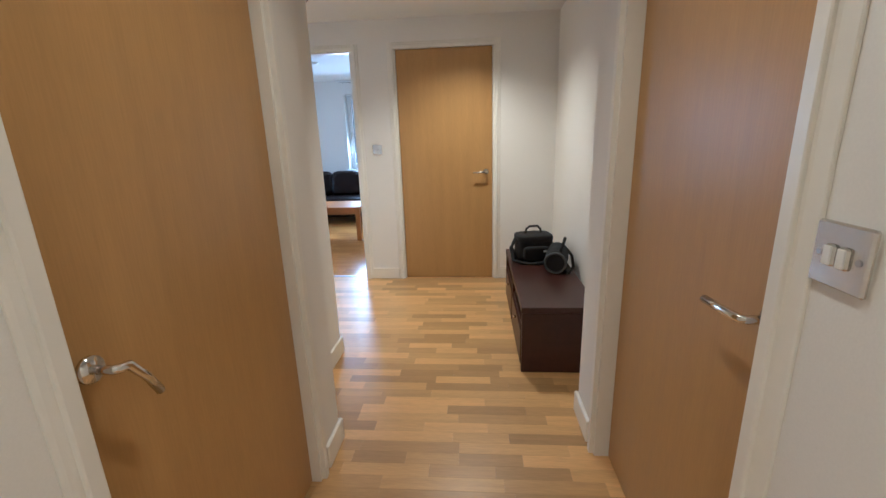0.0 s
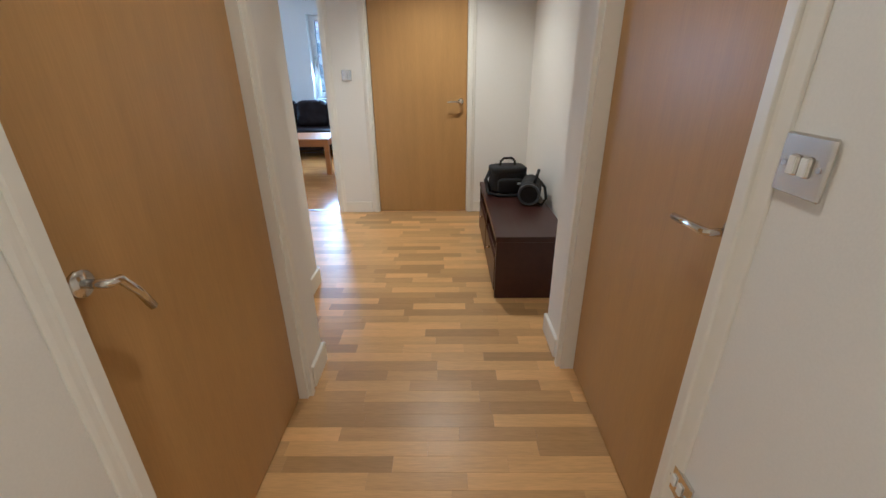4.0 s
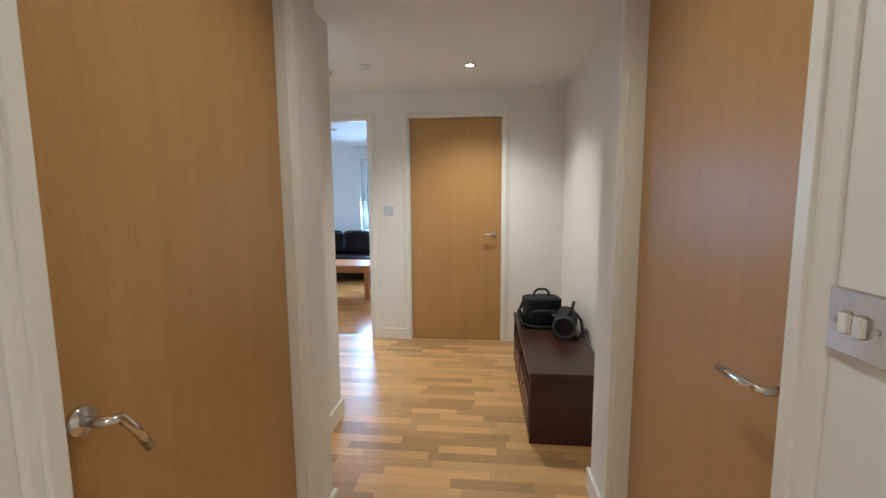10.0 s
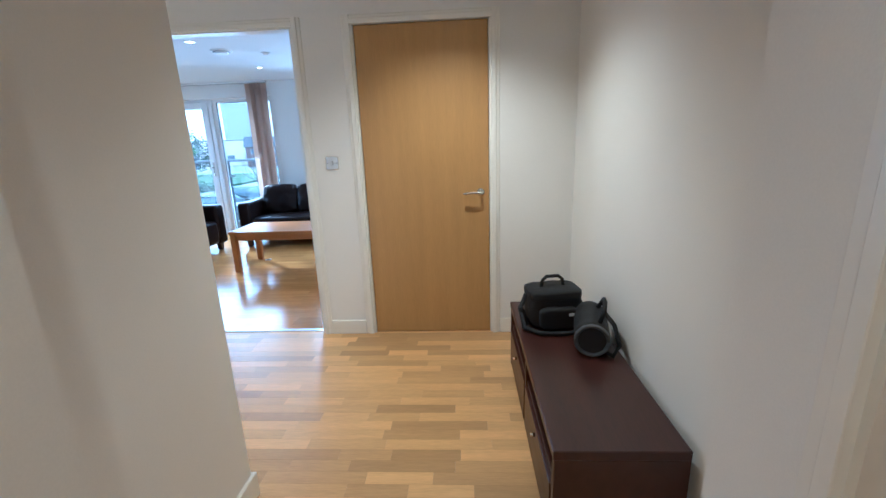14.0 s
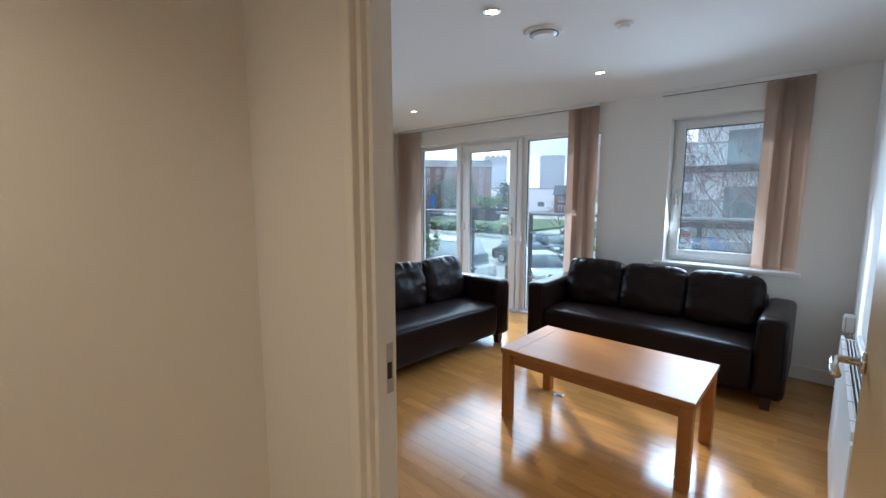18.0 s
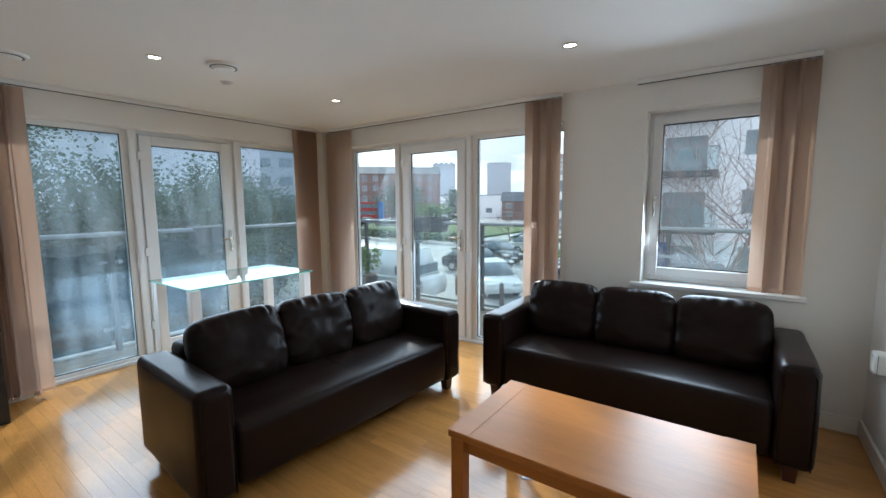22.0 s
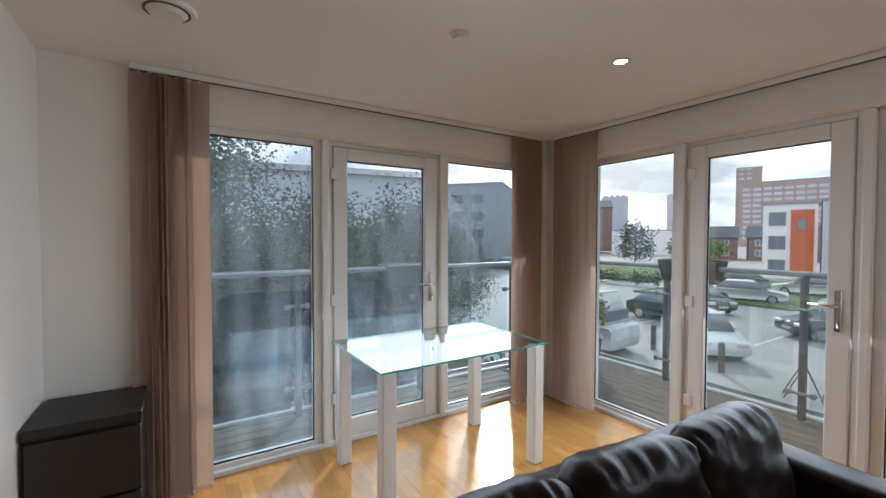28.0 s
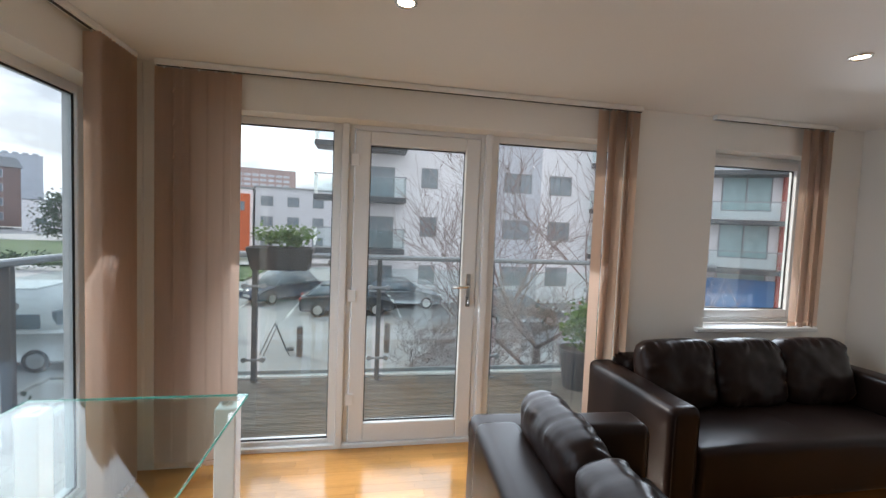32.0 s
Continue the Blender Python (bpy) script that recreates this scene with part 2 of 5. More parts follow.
PLASTIC = material("white_plastic", (0.80, 0.79, 0.76), 0.4, vary=0.02)
DARKGREY = material("dark_grey_metal", (0.10, 0.105, 0.11), 0.45, metal=0.3, vary=0.1)
GALV = material("galvanised_steel", (0.34, 0.36, 0.38), 0.42, metal=0.75, vary=0.15, scale=12)
DECK = material("weathered_decking", (0.155, 0.145, 0.125), 0.75, vary=0.25, scale=4, bump=0.4, bump_scale=30, stretch=(0.7, 10, 10), random_tint=0.2)
# slight dirt plus painted flare: a bluish veil that lifts dark tones outside
PANE = glass("window_glass", (0.93, 0.96, 0.96), haze=0.015, haze_colour=(0.72, 0.82, 0.92))
HAZY = glass("dusty_window_glass", (0.86, 0.92, 0.95), haze=0.135, haze_colour=(0.56, 0.68, 0.78))
HAZY2 = glass("lightly_dusty_window_glass", (0.90, 0.95, 0.97), haze=0.045, haze_colour=(0.50, 0.66, 0.82))
FROST = glass("balustrade_glass", (0.42, 0.60, 0.66), haze=0.05, haze_colour=(0.36, 0.50, 0.56))
CLEARB = glass("clear_balustrade_glass", (0.92, 0.97, 0.97))
TABLEGLASS = glass("green_edged_glass", (0.90, 0.965, 0.945))
GLASSEDGE = material("glass_edge_green", (0.05, 0.38, 0.30), 0.1, vary=0.05)
BULB = glow("halogen_bulb", (1.0, 0.80, 0.55), 14.0)


# ---- mesh helpers ----
def box(bm, x0, x1, y0, y1, z0, z1, bevel=0.0, segs=1):
    g = bmesh.ops.create_cube(bm, size=1.0, matrix=Matrix.Translation(((x0 + x1) / 2, (y0 + y1) / 2, (z0 + z1) / 2)) @ Matrix.Diagonal((abs(x1 - x0), abs(y1 - y0), abs(z1 - z0), 1)))
    if bevel:
        es = list({e for v in g["verts"] for e in v.link_edges})
        bmesh.ops.bevel(bm, geom=es, offset=bevel, segments=segs, profile=0.5, affect="EDGES")
    return bm


def tube(bm, p, q, r, r2=None, n=12):
    p, q = Vector(p), Vector(q)
    d = q - p
    m = Matrix.Translation((p + q) / 2) @ d.to_track_quat("Z", "Y").to_matrix().to_4x4()
    bmesh.ops.create_cone(bm, cap_ends=True, segments=n, radius1=r, radius2=r if r2 is None else r2, depth=d.length, matrix=m)
    return bm


def sweep(bm, pts, r, n=8):
    """A round bar through the points."""
    pts = [Vector(p) for p in pts]
    rings = []
    for i, p in enumerate(pts):
        d = (pts[min(i + 1, len(pts) - 1)] - pts[max(i - 1, 0)]).normalized()
        q = d.to_track_quat("Z", "Y")
        rr = r[i] if isinstance(r, (list, tuple)) else r
        rings.append([bm.verts.new(p + q @ Vector((math.cos(a) * rr, math.sin(a) * rr, 0))) for a in [2 * math.pi * k / n for k in range(n)]])
    for a, b in zip(rings, rings[1:]):
        for k in range(n):
            bm.faces.new((a[k], a[(k + 1) % n], b[(k + 1) % n], b[k]))
    bm.faces.new(rings[0][::-1])
    bm.faces.new(rings[-1])
    return bm


def pillow(bm, sx, sy, sz, at=(0, 0, 0), power=4.0, wrinkle=0.008, freq=7.0, n=28, seed=0.0, turn=None):
    """A soft stuffed shape with creases."""
    g = bmesh.ops.create_uvsphere(bm, u_segments=n * 2, v_segments=n, radius=1.0)
    for v in g["verts"]:
        c = v.co.copy()
        s = (abs(c.x) ** power + abs(c.y) ** power + abs(c.z) ** power) ** (-1 / power)
        p = Vector((c.x * s * sx / 2, c.y * s * sy / 2, c.z * s * sz / 2))
        w = noise.noise(Vector((p.x * freq, p.y * freq * 0.6, p.z * freq + seed))) + 0.5 * noise.noise(Vector((p.x * freq * 2.6 + seed, p.y * freq * 2, p.z * freq * 2.2)))
        p += c.normalized() * w * wrinkle
        if turn:
            p = turn @ p
        v.co = p + Vector(at)
    for f in bm.faces:
        f.smooth = True
    return bm


def mesh_of(name, bm, mat, smooth=False):
    me = bpy.data.meshes.new(name)
    bm.normal_update()
    if smooth:
        for f in bm.faces:
            f.smooth = True
    bm.to_mesh(me)
    bm.free()
    me.materials.append(mat)
    return me


def part(name, bm, mat, parent, label="", smooth=False, at=None):
    ob = new(name, mesh_of(name, bm, mat, smooth))
    ob.parent = parent
    if at is not None:
        ob.matrix_basis = at
    if label:
        ob["label"] = label
    return ob


def thing(name, at, label, category, group="", kind=""):
    ob = new(name)
    ob.empty_display_size = 0.1
    ob.matrix_world = at
    return tagged(ob, label, category, group, kind)


def solid(name, bm, mat, label, category="", kind="structure", smooth=False):
    return tagged(new(name, mesh_of(name, bm, mat, smooth)), label, category or name.split("_")[0], "", kind)


def fused(*bs):
    """Boxes that touch, as one closed shell without inner faces."""
    bs = [(*sorted(b[:2]), *sorted(b[2:4]), *sorted(b[4:])) for b in bs]
    cuts = [sorted({round(b[k], 4) for b in bs} | {round(b[k + 1], 4) for b in bs}) for k in (0, 2, 4)]
    full = set()
    for i in range(len(cuts[0]) - 1):
        for j in range(len(cuts[1]) - 1):
            for k in range(len(cuts[2]) - 1):
                c = [(cuts[a][q] + cuts[a][q + 1]) / 2 for a, q in enumerate((i, j, k))]
                if any(b[0] < c[0] < b[1] and b[2] < c[1] < b[3] and b[4] < c[2] < b[5] for b in bs):
                    full.add((i, j, k))
    bm = bmesh.new()
    seen = {}

    def vert(q):
        if q not in seen:
            seen[q] = bm.verts.new([cuts[a][q[a]] for a in range(3)])
        return seen[q]

    for cell in full:
        for a in range(3):
            for s in (0, 1):
                near_ = list(cell)
                near_[a] += 1 if s else -1
                if tuple(near_) in full:
                    continue
                b, c = (a + 1) % 3, (a + 2) % 3
                loop = []
                for db, dc in ((0, 0), (1, 0), (1, 1), (0, 1)):
                    q = list(cell)
                    q[a] += s
                    q[b] += db
                    q[c] += dc
                    loop.append(vert(tuple(q)))
                bm.faces.new(loop if s else loop[::-1])
    return bm


def boxes(*bs, bevel=0.0, segs=1):
    bm = bmesh.new()
    for b in bs:
        box(bm, *b, bevel=bevel, segs=segs)
    return bm


# ---- plan ----
CZ = 2.274                     # ceiling
FY0, FY1 = 4.27, 4.352         # wall between hall and living room
LX, RX = -1.065, 0.04          # narrow corridor
BX, AY = -6.27, 7.82           # inner faces of the window walls
EX = -1.41                     # living room's east wall
DH = 2.05                      # door openings

solid("wall_corridor_left", fused((-1.25, LX, -0.9, 0.972, 0, CZ), (-1.25, LX, 1.815, 2.03, 0, CZ), (-1.25, LX, 0.972, 1.815, DH, CZ), (-1.45, -1.31, 1.95, 2.82, 0, CZ), (-1.31, -1.25, 1.95, 2.03, 0, CZ)), WALL, "plain off-white painted corridor wall beside an oak door", "wall")
solid("wall_corridor_right", fused((RX, 0.19, -0.9, 1.126, 0, CZ), (RX, 0.19, 2.0, 2.27, 0, CZ), (RX, 0.19, 1.126, 2.0, DH, CZ), (0.19, 0.40, 2.15, 2.27, 0, CZ)), WALL, "plain off-white painted corridor wall with switches", "wall")
solid("wall_behind", fused((LX, RX, -0.9, -0.8, 0, CZ)), WALL, "plain off-white wall closing the corridor", "wall")
solid("wall_hall_right", fused((0.25, 0.40, 2.27, FY0, 0, CZ)), WALL, "plain off-white painted hall wall behind a bench", "wall")
solid("wall_hall_recess", fused((-2.87, -1.45, 2.70, 2.82, 0, CZ)), WALL, "plain off-white painted wall of the hall recess", "wall")
solid("wall_hall_left", fused((-2.99, -2.87, 2.70, FY0, 0, CZ)), WALL, "plain off-white painted wall of the hall recess", "wall")
solid("wall_hall_far", fused((-2.99, -2.362, FY0, FY1, 0, CZ), (-2.362, -1.478, FY0, FY1, DH + 0.01, CZ), (-1.478, -1.146, FY0, FY1, 0, CZ), (-1.146, -0.266, FY0, FY1, DH, CZ), (-0.266, 0.40, FY0, FY1, 0, CZ)), WALL, "off-white wall with an open doorway and a closed oak door", "wall")
solid("wall_behind_doors", fused((-1.146, -0.266, FY1 + 0.01, FY1 + 0.05, 0, DH), (-1.30, -1.26, 0.972, 1.815, 0, DH), (0.20, 0.24, 1.126, 2.0, 0, DH)), WALL, "plain wall closing the rooms behind the closed doors", "wall")
solid("wall_living_east", fused((EX, EX + 0.12, FY1, AY, 0, CZ)), WALL, "plain white painted living room wall with radiator", "wall")
solid("wall_living_north", fused((EX, -1.745, AY, 8.05, 0, CZ), (-2.665, -1.745, AY, 8.05, 0, 0.79), (-2.665, -1.745, AY, 8.05, 2.055, CZ), (-3.28, -2.665, AY, 8.05, 0, CZ), (-5.93, -3.28, AY, 8.05, 2.056, CZ), (-6.42, -5.93, AY, 8.05, 0, CZ)), WALL, "white window wall with glazed balcony doors and a window", "wall")
solid("wall_living_west", fused((-6.50, BX, 7.655, AY, 0, CZ), (-6.50, BX, 5.08, 7.655, 2.056, CZ), (-6.50, BX, 4.506, 5.08, 0, CZ)), WALL, "white window wall with glazed balcony doors", "wall")
KX, KZ = -5.545, 2.055
solid("wall_kitchen_stub", fused((-6.50, KX, 4.372, 4.506, 0, CZ)), WALL, "short white wall end beside the kitchen units", "wall")
solid("wall_kitchen", fused((-6.50, -2.99, 1.9, 2.0, 0, CZ), (-6.40, -6.30, 2.0, 4.372, 0, CZ), (-2.99, -2.89, 1.9, 2.70, 0, CZ)), WALL, "plain white kitchen wall", "wall")
solid("ceiling", fused((-6.5, 0.4, -0.9, 8.05, CZ, CZ + 0.12)), CEIL, "flat white painted ceiling with recessed lights", "ceiling")
solid("ceiling_kitchen", fused((KX, -2.99, 4.372, 4.506, KZ, CZ), (-6.30, -2.99, 2.0, 4.372, KZ, CZ)), CEIL, "lowered white kitchen ceiling with downlights", "ceiling")


def trims(name, runs, label):
    """Skirting boards: runs of (x0, x1, y0, y1)."""
    bm = bmesh.new()
    for r in runs:
        box(bm, *r, 0, 0.105, bevel=0.004)
    return solid(name, bm, TRIM, label, "skirting board")


T = 0.016
trims("baseboard", [(LX, LX + T, -0.8, 0.93), (LX, LX + T, 1.857, 2.03 + T), (-1.31, LX, 2.03, 2.03 + T), (-1.31, -1.31 + T, 2.03 + T, 2.82 + T), (-2.87 + T, -1.31, 2.82, 2.82 + T), (-2.87, -2.87 + T, 2.82 + T, FY0), (-2.87 + T, -2.402, FY0 - T, FY0), (-1.438, -1.186, FY0 - T, FY0), (-0.226, 0.25 - T, FY0 - T, FY0), (0.25 - T, 0.25, 2.27, FY0), (RX - T, RX, 2.052, 2.27 + T), (RX, 0.25 - T, 2.27, 2.27 + T), (RX - T, RX, -0.8, 1.074)], "cream gloss skirting board along the hall walls")
trims("baseboard_living", [(EX - T, EX, FY1 + 0.02, AY), (-3.30, EX - T, AY - T, AY), (BX, BX + T, 4.506, 5.06), (-6.25, KX + T, 4.506, 4.506 + T), (KX, KX + T, 4.372, 4.506)], "white skirting board along the living room walls")


def architrave(name, m, w, h, label, t=0.018, b=0.052, lap=0.012):
    """Moulded trim round an opening that is w wide; local x along the wall, -y out of it."""
    th = thing(name, m, label, "architrave", kind="structure")
    for nm, x0, x1, z0, z1 in (("side_trim", lap - b, lap, 0, h + b - lap), ("side_trim", w - lap, w + b - lap, 0, h + b - lap), ("top_trim", lap, w - lap, h - lap, h + b - lap)):
        inner = x1 if x0 < 0 else x0
        way = -1 if x0 < 0 else 1
        prof = ((0.0, 0.0), (0.0, t - 0.002), (0.002, t), (0.027, t), (0.0295, t - 0.002), (0.031, t - 0.0065), (0.037, t - 0.0085), (0.045, t - 0.0095), (b - 0.002, t - 0.012), (b, t - 0.014), (b, 0.0))
        bm = bmesh.new()
        if nm == "side_trim":
            ends = [[bm.verts.new((inner + way * u, -d, z)) for u, d in prof] for z in (z0, z1)]
        else:
            ends = [[bm.verts.new((x, -d, z0 + u)) for u, d in prof] for x in (x0, x1)]
        for k in range(len(prof)):
            bm.faces.new((ends[0][k - 1], ends[0][k], ends[1][k], ends[1][k - 1]))
        bm.faces.new(ends[0])
        bm.faces.new(ends[1][::-1])
        bmesh.ops.recalc_face_normals(bm, faces=bm.faces[:])
        part(nm, bm, TRIM, th)
    return th


def lever(name, parent, x, y, z, way, droop=0.004, reach=0.115, mat=CHROME):
    """A lever on a round rose; y is the face it stands on, way +1 or -1 the direction of the lever."""
    bm = bmesh.new()
    tube(bm, (x, y, z), (x, y - 0.009, z), 0.024, n=20)
    sweep(bm, [(x, y - 0.008, z), (x, y - 0.045, z), (x + way * 0.006, y - 0.054, z), (x + way * 0.018, y - 0.058, z), (x + way * (0.018 + reach * 0.4), y - 0.058, z - droop * 0.45), (x + way * reach, y - 0.054, z - droop)], 0.0085, 10)
    return part(name, bm, mat, parent, "polished chrome lever handle", smooth=True)


def flush_door(name, m, w, handle_x, way, label, recess=0.03, handle_z=1.0, droop=0.004, reach=0.115):
    """A flush veneered door in its lining; local x from 0 to w along the wall, face at y = recess."""
    th = thing(name, m, label, "door", kind="structure")
    bm = boxes((0.030, w - 0.030, recess, recess + 0.044, 0.006, 2.035), bevel=0.002)
    part("leaf", bm, OAK, th)
    part("lining", boxes((0, 0.027, 0.0, 0.11, 0, DH), (w - 0.027, w, 0.0, 0.11, 0, DH), (0.027, w - 0.027, 0.0, 0.11, 2.038, DH), (0.027, 0.04, recess + 0.046, 0.09, 0, 2.038), (w - 0.04, w - 0.027, recess + 0.046, 0.09, 0, 2.038)), TRIM, th, "cream painted door lining")
    lever("door_handle", th, handle_x, recess, handle_z, way, droop, reach)
    return th


# left corridor door: faces +x
m_l = pose(LX, 0.972, 0, 0, 0, 90)
flush_door("door_1", m_l, 0.843, 0.078, 1, "closed flush oak veneer door with chrome lever", 0.035, 0.945, 0.088, 0.075)
architrave("trim_1", m_l, 0.843, DH, "cream moulded door surround in the corridor")
# right corridor door: faces -x
m_r = pose(RX, 2.0, 0, 0, 0, -90)
flush_door("door_2", m_r, 0.874, 0.79, -1, "closed flush oak veneer door with chrome lever", 0.056, 0.968, 0.01, 0.13)
architrave("trim_2", m_r, 0.874, DH, "cream moulded door surround in the corridor", b=0.064)
# far hall door: faces -y
m_f = pose(-1.146, FY0, 0)
flush_door("door_3", m_f, 0.88, 0.88 - 0.085, -1, "closed flush oak veneer door at the hall's end", 0.012)
architrave("trim_3", m_f, 0.88, DH, "cream moulded door surround in the hall")
# open doorway to the living room
m_o = pose(-2.362, FY0, 0)
architrave("trim_4", m_o, 0.884, DH, "cream moulded surround of the open doorway")
architrave("trim_5", pose(-1.478, FY1, 0, 0, 0, 180), 0.884, DH, "white moulded surround of the open doorway", t=0.014)
ln = thing("door_lining", m_o, "cream painted lining of the open doorway", "door lining", kind="structure")
part("lining", boxes((0, 0.027, 0, FY1 - FY0, 0, DH), (0.857, 0.884, 0, FY1 - FY0, 0, DH), (0.027, 0.857, 0, FY1 - FY0, 2.03, DH), (0.027, 0.04, 0.015, 0.042, 0, 2.03), (0.844, 0.857, 0.015, 0.042, 0, 2.03)), TRIM, ln)
bm = boxes((0.027, 0.0295, 0.047, 0.072, 0.93, 1.05), bevel=0.0008)
part("strike_plate", bm, STEEL, ln, "brushed steel strike plate")
part("latch_hole", boxes((0.0295, 0.0305, 0.053, 0.066, 0.965, 1.005)), GASKET, ln)
part("threshold", boxes((0.027, 0.857, 0.035, 0.072, 0.0, 0.006), bevel=0.002), STEEL, ln, "slim metal threshold strip")
# living room door, folded back into the room
dr = thing("door_4", pose(-1.514, FY1 + 0.02, 0, 0, 0, 0), "open flush oak veneer door folded against the room's side", "door", kind="structure")
part("leaf", boxes((0.0, 0.044, 0.0, 0.77, 0.008, 2.03), bevel=0.002), OAK, dr)
for s in (-1, 1):
    bm = bmesh.new()
    x0 = 0.0 if s < 0 else 0.044
    tube(bm, (x0, 0.71, 1.0), (x0 + s * 0.009, 0.71, 1.0), 0.026, n=20)
    sweep(bm, [(x0, 0.71, 1.0), (x0 + s * 0.045, 0.71, 1.0), (x0 + s * 0.055, 0.70, 1.0), (x0 + s * 0.057, 0.65, 1.0), (x0 + s * 0.053, 0.59, 0.997)], 0.0095, 10)
    part("door_handle", bm, CHROME, dr, "polished chrome lever handle", smooth=True)
for z in (0.25, 1.0, 1.8):
    bm = bmesh.new()
    tube(bm, (-0.004, -0.004, z - 0.045), (-0.004, -0.004, z + 0.045), 0.006)
    part("hinge", bm, STEEL, dr)


# ---- floors ----
solid("floor", boxes((-3.1, 0.4, -0.9, FY0 + 0.06, -0.12, -0.012)), GAPS, "sub-floor under oak strip boards", "floor")
solid("floor_living", boxes((-6.5, -1.29, FY0 + 0.06, 8.05, -0.12, -0.012)), GAPS, "sub-floor under pale oak strip boards", "floor")


# ---- glazing ----
def glazing(name, m, label, spans, h, panes, door_label):
    """A screen of side lights and a door; local x along the wall, +y outwards, the inner face at y 0."""
    th = thing(name, m, label, "glazed screen", kind="structure")
    (a0, a1), (d0, d1), (b0, b1) = spans
    D = 0.07
    fr = bmesh.new()
    for x0, x1 in ((a0, a1), (b0, b1)):
        box(fr, x0, x0 + 0.05, 0, D, 0.0, h, bevel=0.004)
        box(fr, x1 - 0.05, x1, 0, D, 0.0, h, bevel=0.004)
        box(fr, x0 + 0.05, x1 - 0.05, 0, D, h - 0.043, h, bevel=0.004)
        box(fr, x0 + 0.05, x1 - 0.05, 0, D, 0.0, 0.055, bevel=0.004)
    part("window_frame", fr, UPVC, th)
    for x in (a1, b0 - 0.045):
        bm = bmesh.new()
        box(bm, x, x + 0.045, -0.035, D + 0.01, 0.0, h - 0.0, bevel=0.008, segs=2)
        part("mullion", bm, UPVC, th, "white mullion post")
    df = part("outer_frame", boxes((d0, d0 + 0.03, 0.0, D, 0, h), (d1 - 0.03, d1, 0.0, D, 0, h), (d0 + 0.03, d1 - 0.03, 0.0, D, h - 0.03, h), bevel=0.003), UPVC, th)
    x0, x1 = d0 + 0.034, d1 - 0.034
    leaf = part("balcony_door", boxes((x0, x0 + 0.095, -0.016, D - 0.02, 0.03, h - 0.036), (x1 - 0.095, x1, -0.016, D - 0.02, 0.03, h - 0.036), (x0 + 0.095, x1 - 0.095, -0.016, D - 0.02, h - 0.119, h - 0.036), (x0 + 0.095, x1 - 0.095, -0.016, D - 0.02, 0.03, 0.155), bevel=0.005), UPVC, th, door_label)
    part("cill", boxes((a0, b1, -0.03, D + 0.04, -0.004, 0.028), bevel=0.004), UPVC, th, "low white threshold")
    bm = boxes((x1 - 0.062, x1 - 0.032, -0.026, -0.016, 0.92, 1.14), bevel=0.004)
    part("backplate", bm, CHROME, leaf, "chrome handle plate")
    bm = bmesh.new()
    sweep(bm, [(x1 - 0.047, -0.024, 1.06), (x1 - 0.047, -0.062, 1.06), (x1 - 0.058, -0.068, 1.06), (x1 - 0.16, -0.066, 1.055)], 0.0095, 10)
    part("door_handle", bm, CHROME, leaf, "chrome lever handle", smooth=True)
    bm = bmesh.new()
    tube(bm, (x1 - 0.047, -0.026, 0.965), (x1 - 0.047, -0.034, 0.965), 0.012)
    box(bm, x1 - 0.052, x1 - 0.042, -0.06, -0.03, 0.945, 0.985, bevel=0.002)
    part("lock", bm, CHROME, leaf)
    for z in (0.28, 0.95, 1.8):
        part("hinge", boxes((x0 - 0.022, x0 + 0.03, -0.03, -0.014, z, z + 0.075), bevel=0.003), UPVC, leaf)
    for (g0, g1, z0, z1), gm in zip(((a0 + 0.05, a1 - 0.05, 0.055, h - 0.043), (x0 + 0.095, x1 - 0.095, 0.155, h - 0.119), (b0 + 0.05, b1 - 0.05, 0.055, h - 0.043)), panes):
        p = part("pane", boxes((g0, g1, 0.026, 0.030, z0, z1)), gm, th)
        p.visible_shadow = False
        part("gasket", boxes((g0, g0 + 0.006, 0.016, 0.024, z0, z1), (g1 - 0.006, g1, 0.016, 0.024, z0, z1), (g0 + 0.006, g1 - 0.006, 0.016, 0.024, z1 - 0.008, z1), (g0 + 0.006, g1 - 0.006, 0.016, 0.024, z0, z0 + 0.008)), GASKET, th)
    return th


glazing("window_1", pose(0, 7.965, 0), "white balcony door between two full-height side panes", ((-5.93, -5.19), (-5.145, -4.275), (-4.23, -3.28)), 2.056, (PANE, PANE, PANE), "closed white glazed balcony door")
# the west screen's local x runs along +y
glazing("window_2", pose(-6.415, 0, 0, 0, 0, 90), "white balcony door between two full-height dusty side panes", ((5.08, 5.852), (5.897, 6.768), (6.813, 7.655)), 2.056, (HAZY, HAZY, HAZY2), "closed white glazed balcony door with dusty pane")

# the small window
w3 = thing("window_3", pose(0, 7.955, 0), "white casement window above the sofa", "window", kind="structure")
XA, XB, ZA, ZB = -2.665, -1.745, 0.81, 2.055
part("window_frame", boxes((XA, XA + 0.045, 0, 0.07, ZA, ZB), (XB - 0.045, XB, 0, 0.07, ZA, ZB), (XA + 0.045, XB - 0.045, 0, 0.07, ZB - 0.04, ZB), (XA + 0.045, XB - 0.045, 0, 0.07, ZA, ZA + 0.05), bevel=0.004), UPVC, w3)
xa, xb, za, zb = XA + 0.088, XB - 0.088, 0.912, 1.972
sash = part("sash", boxes((xa - 0.062, xa, -0.018, 0.05, 0.845, 2.03), (xb, xb + 0.062, -0.018, 0.05, 0.845, 2.03), (xa, xb, -0.018, 0.05, zb, 2.03), (xa, xb, -0.018, 0.05, 0.845, za), bevel=0.005), UPVC, w3)
p = part("pane", boxes((xa, xb, 0.026, 0.030, za, zb)), PANE, sash)
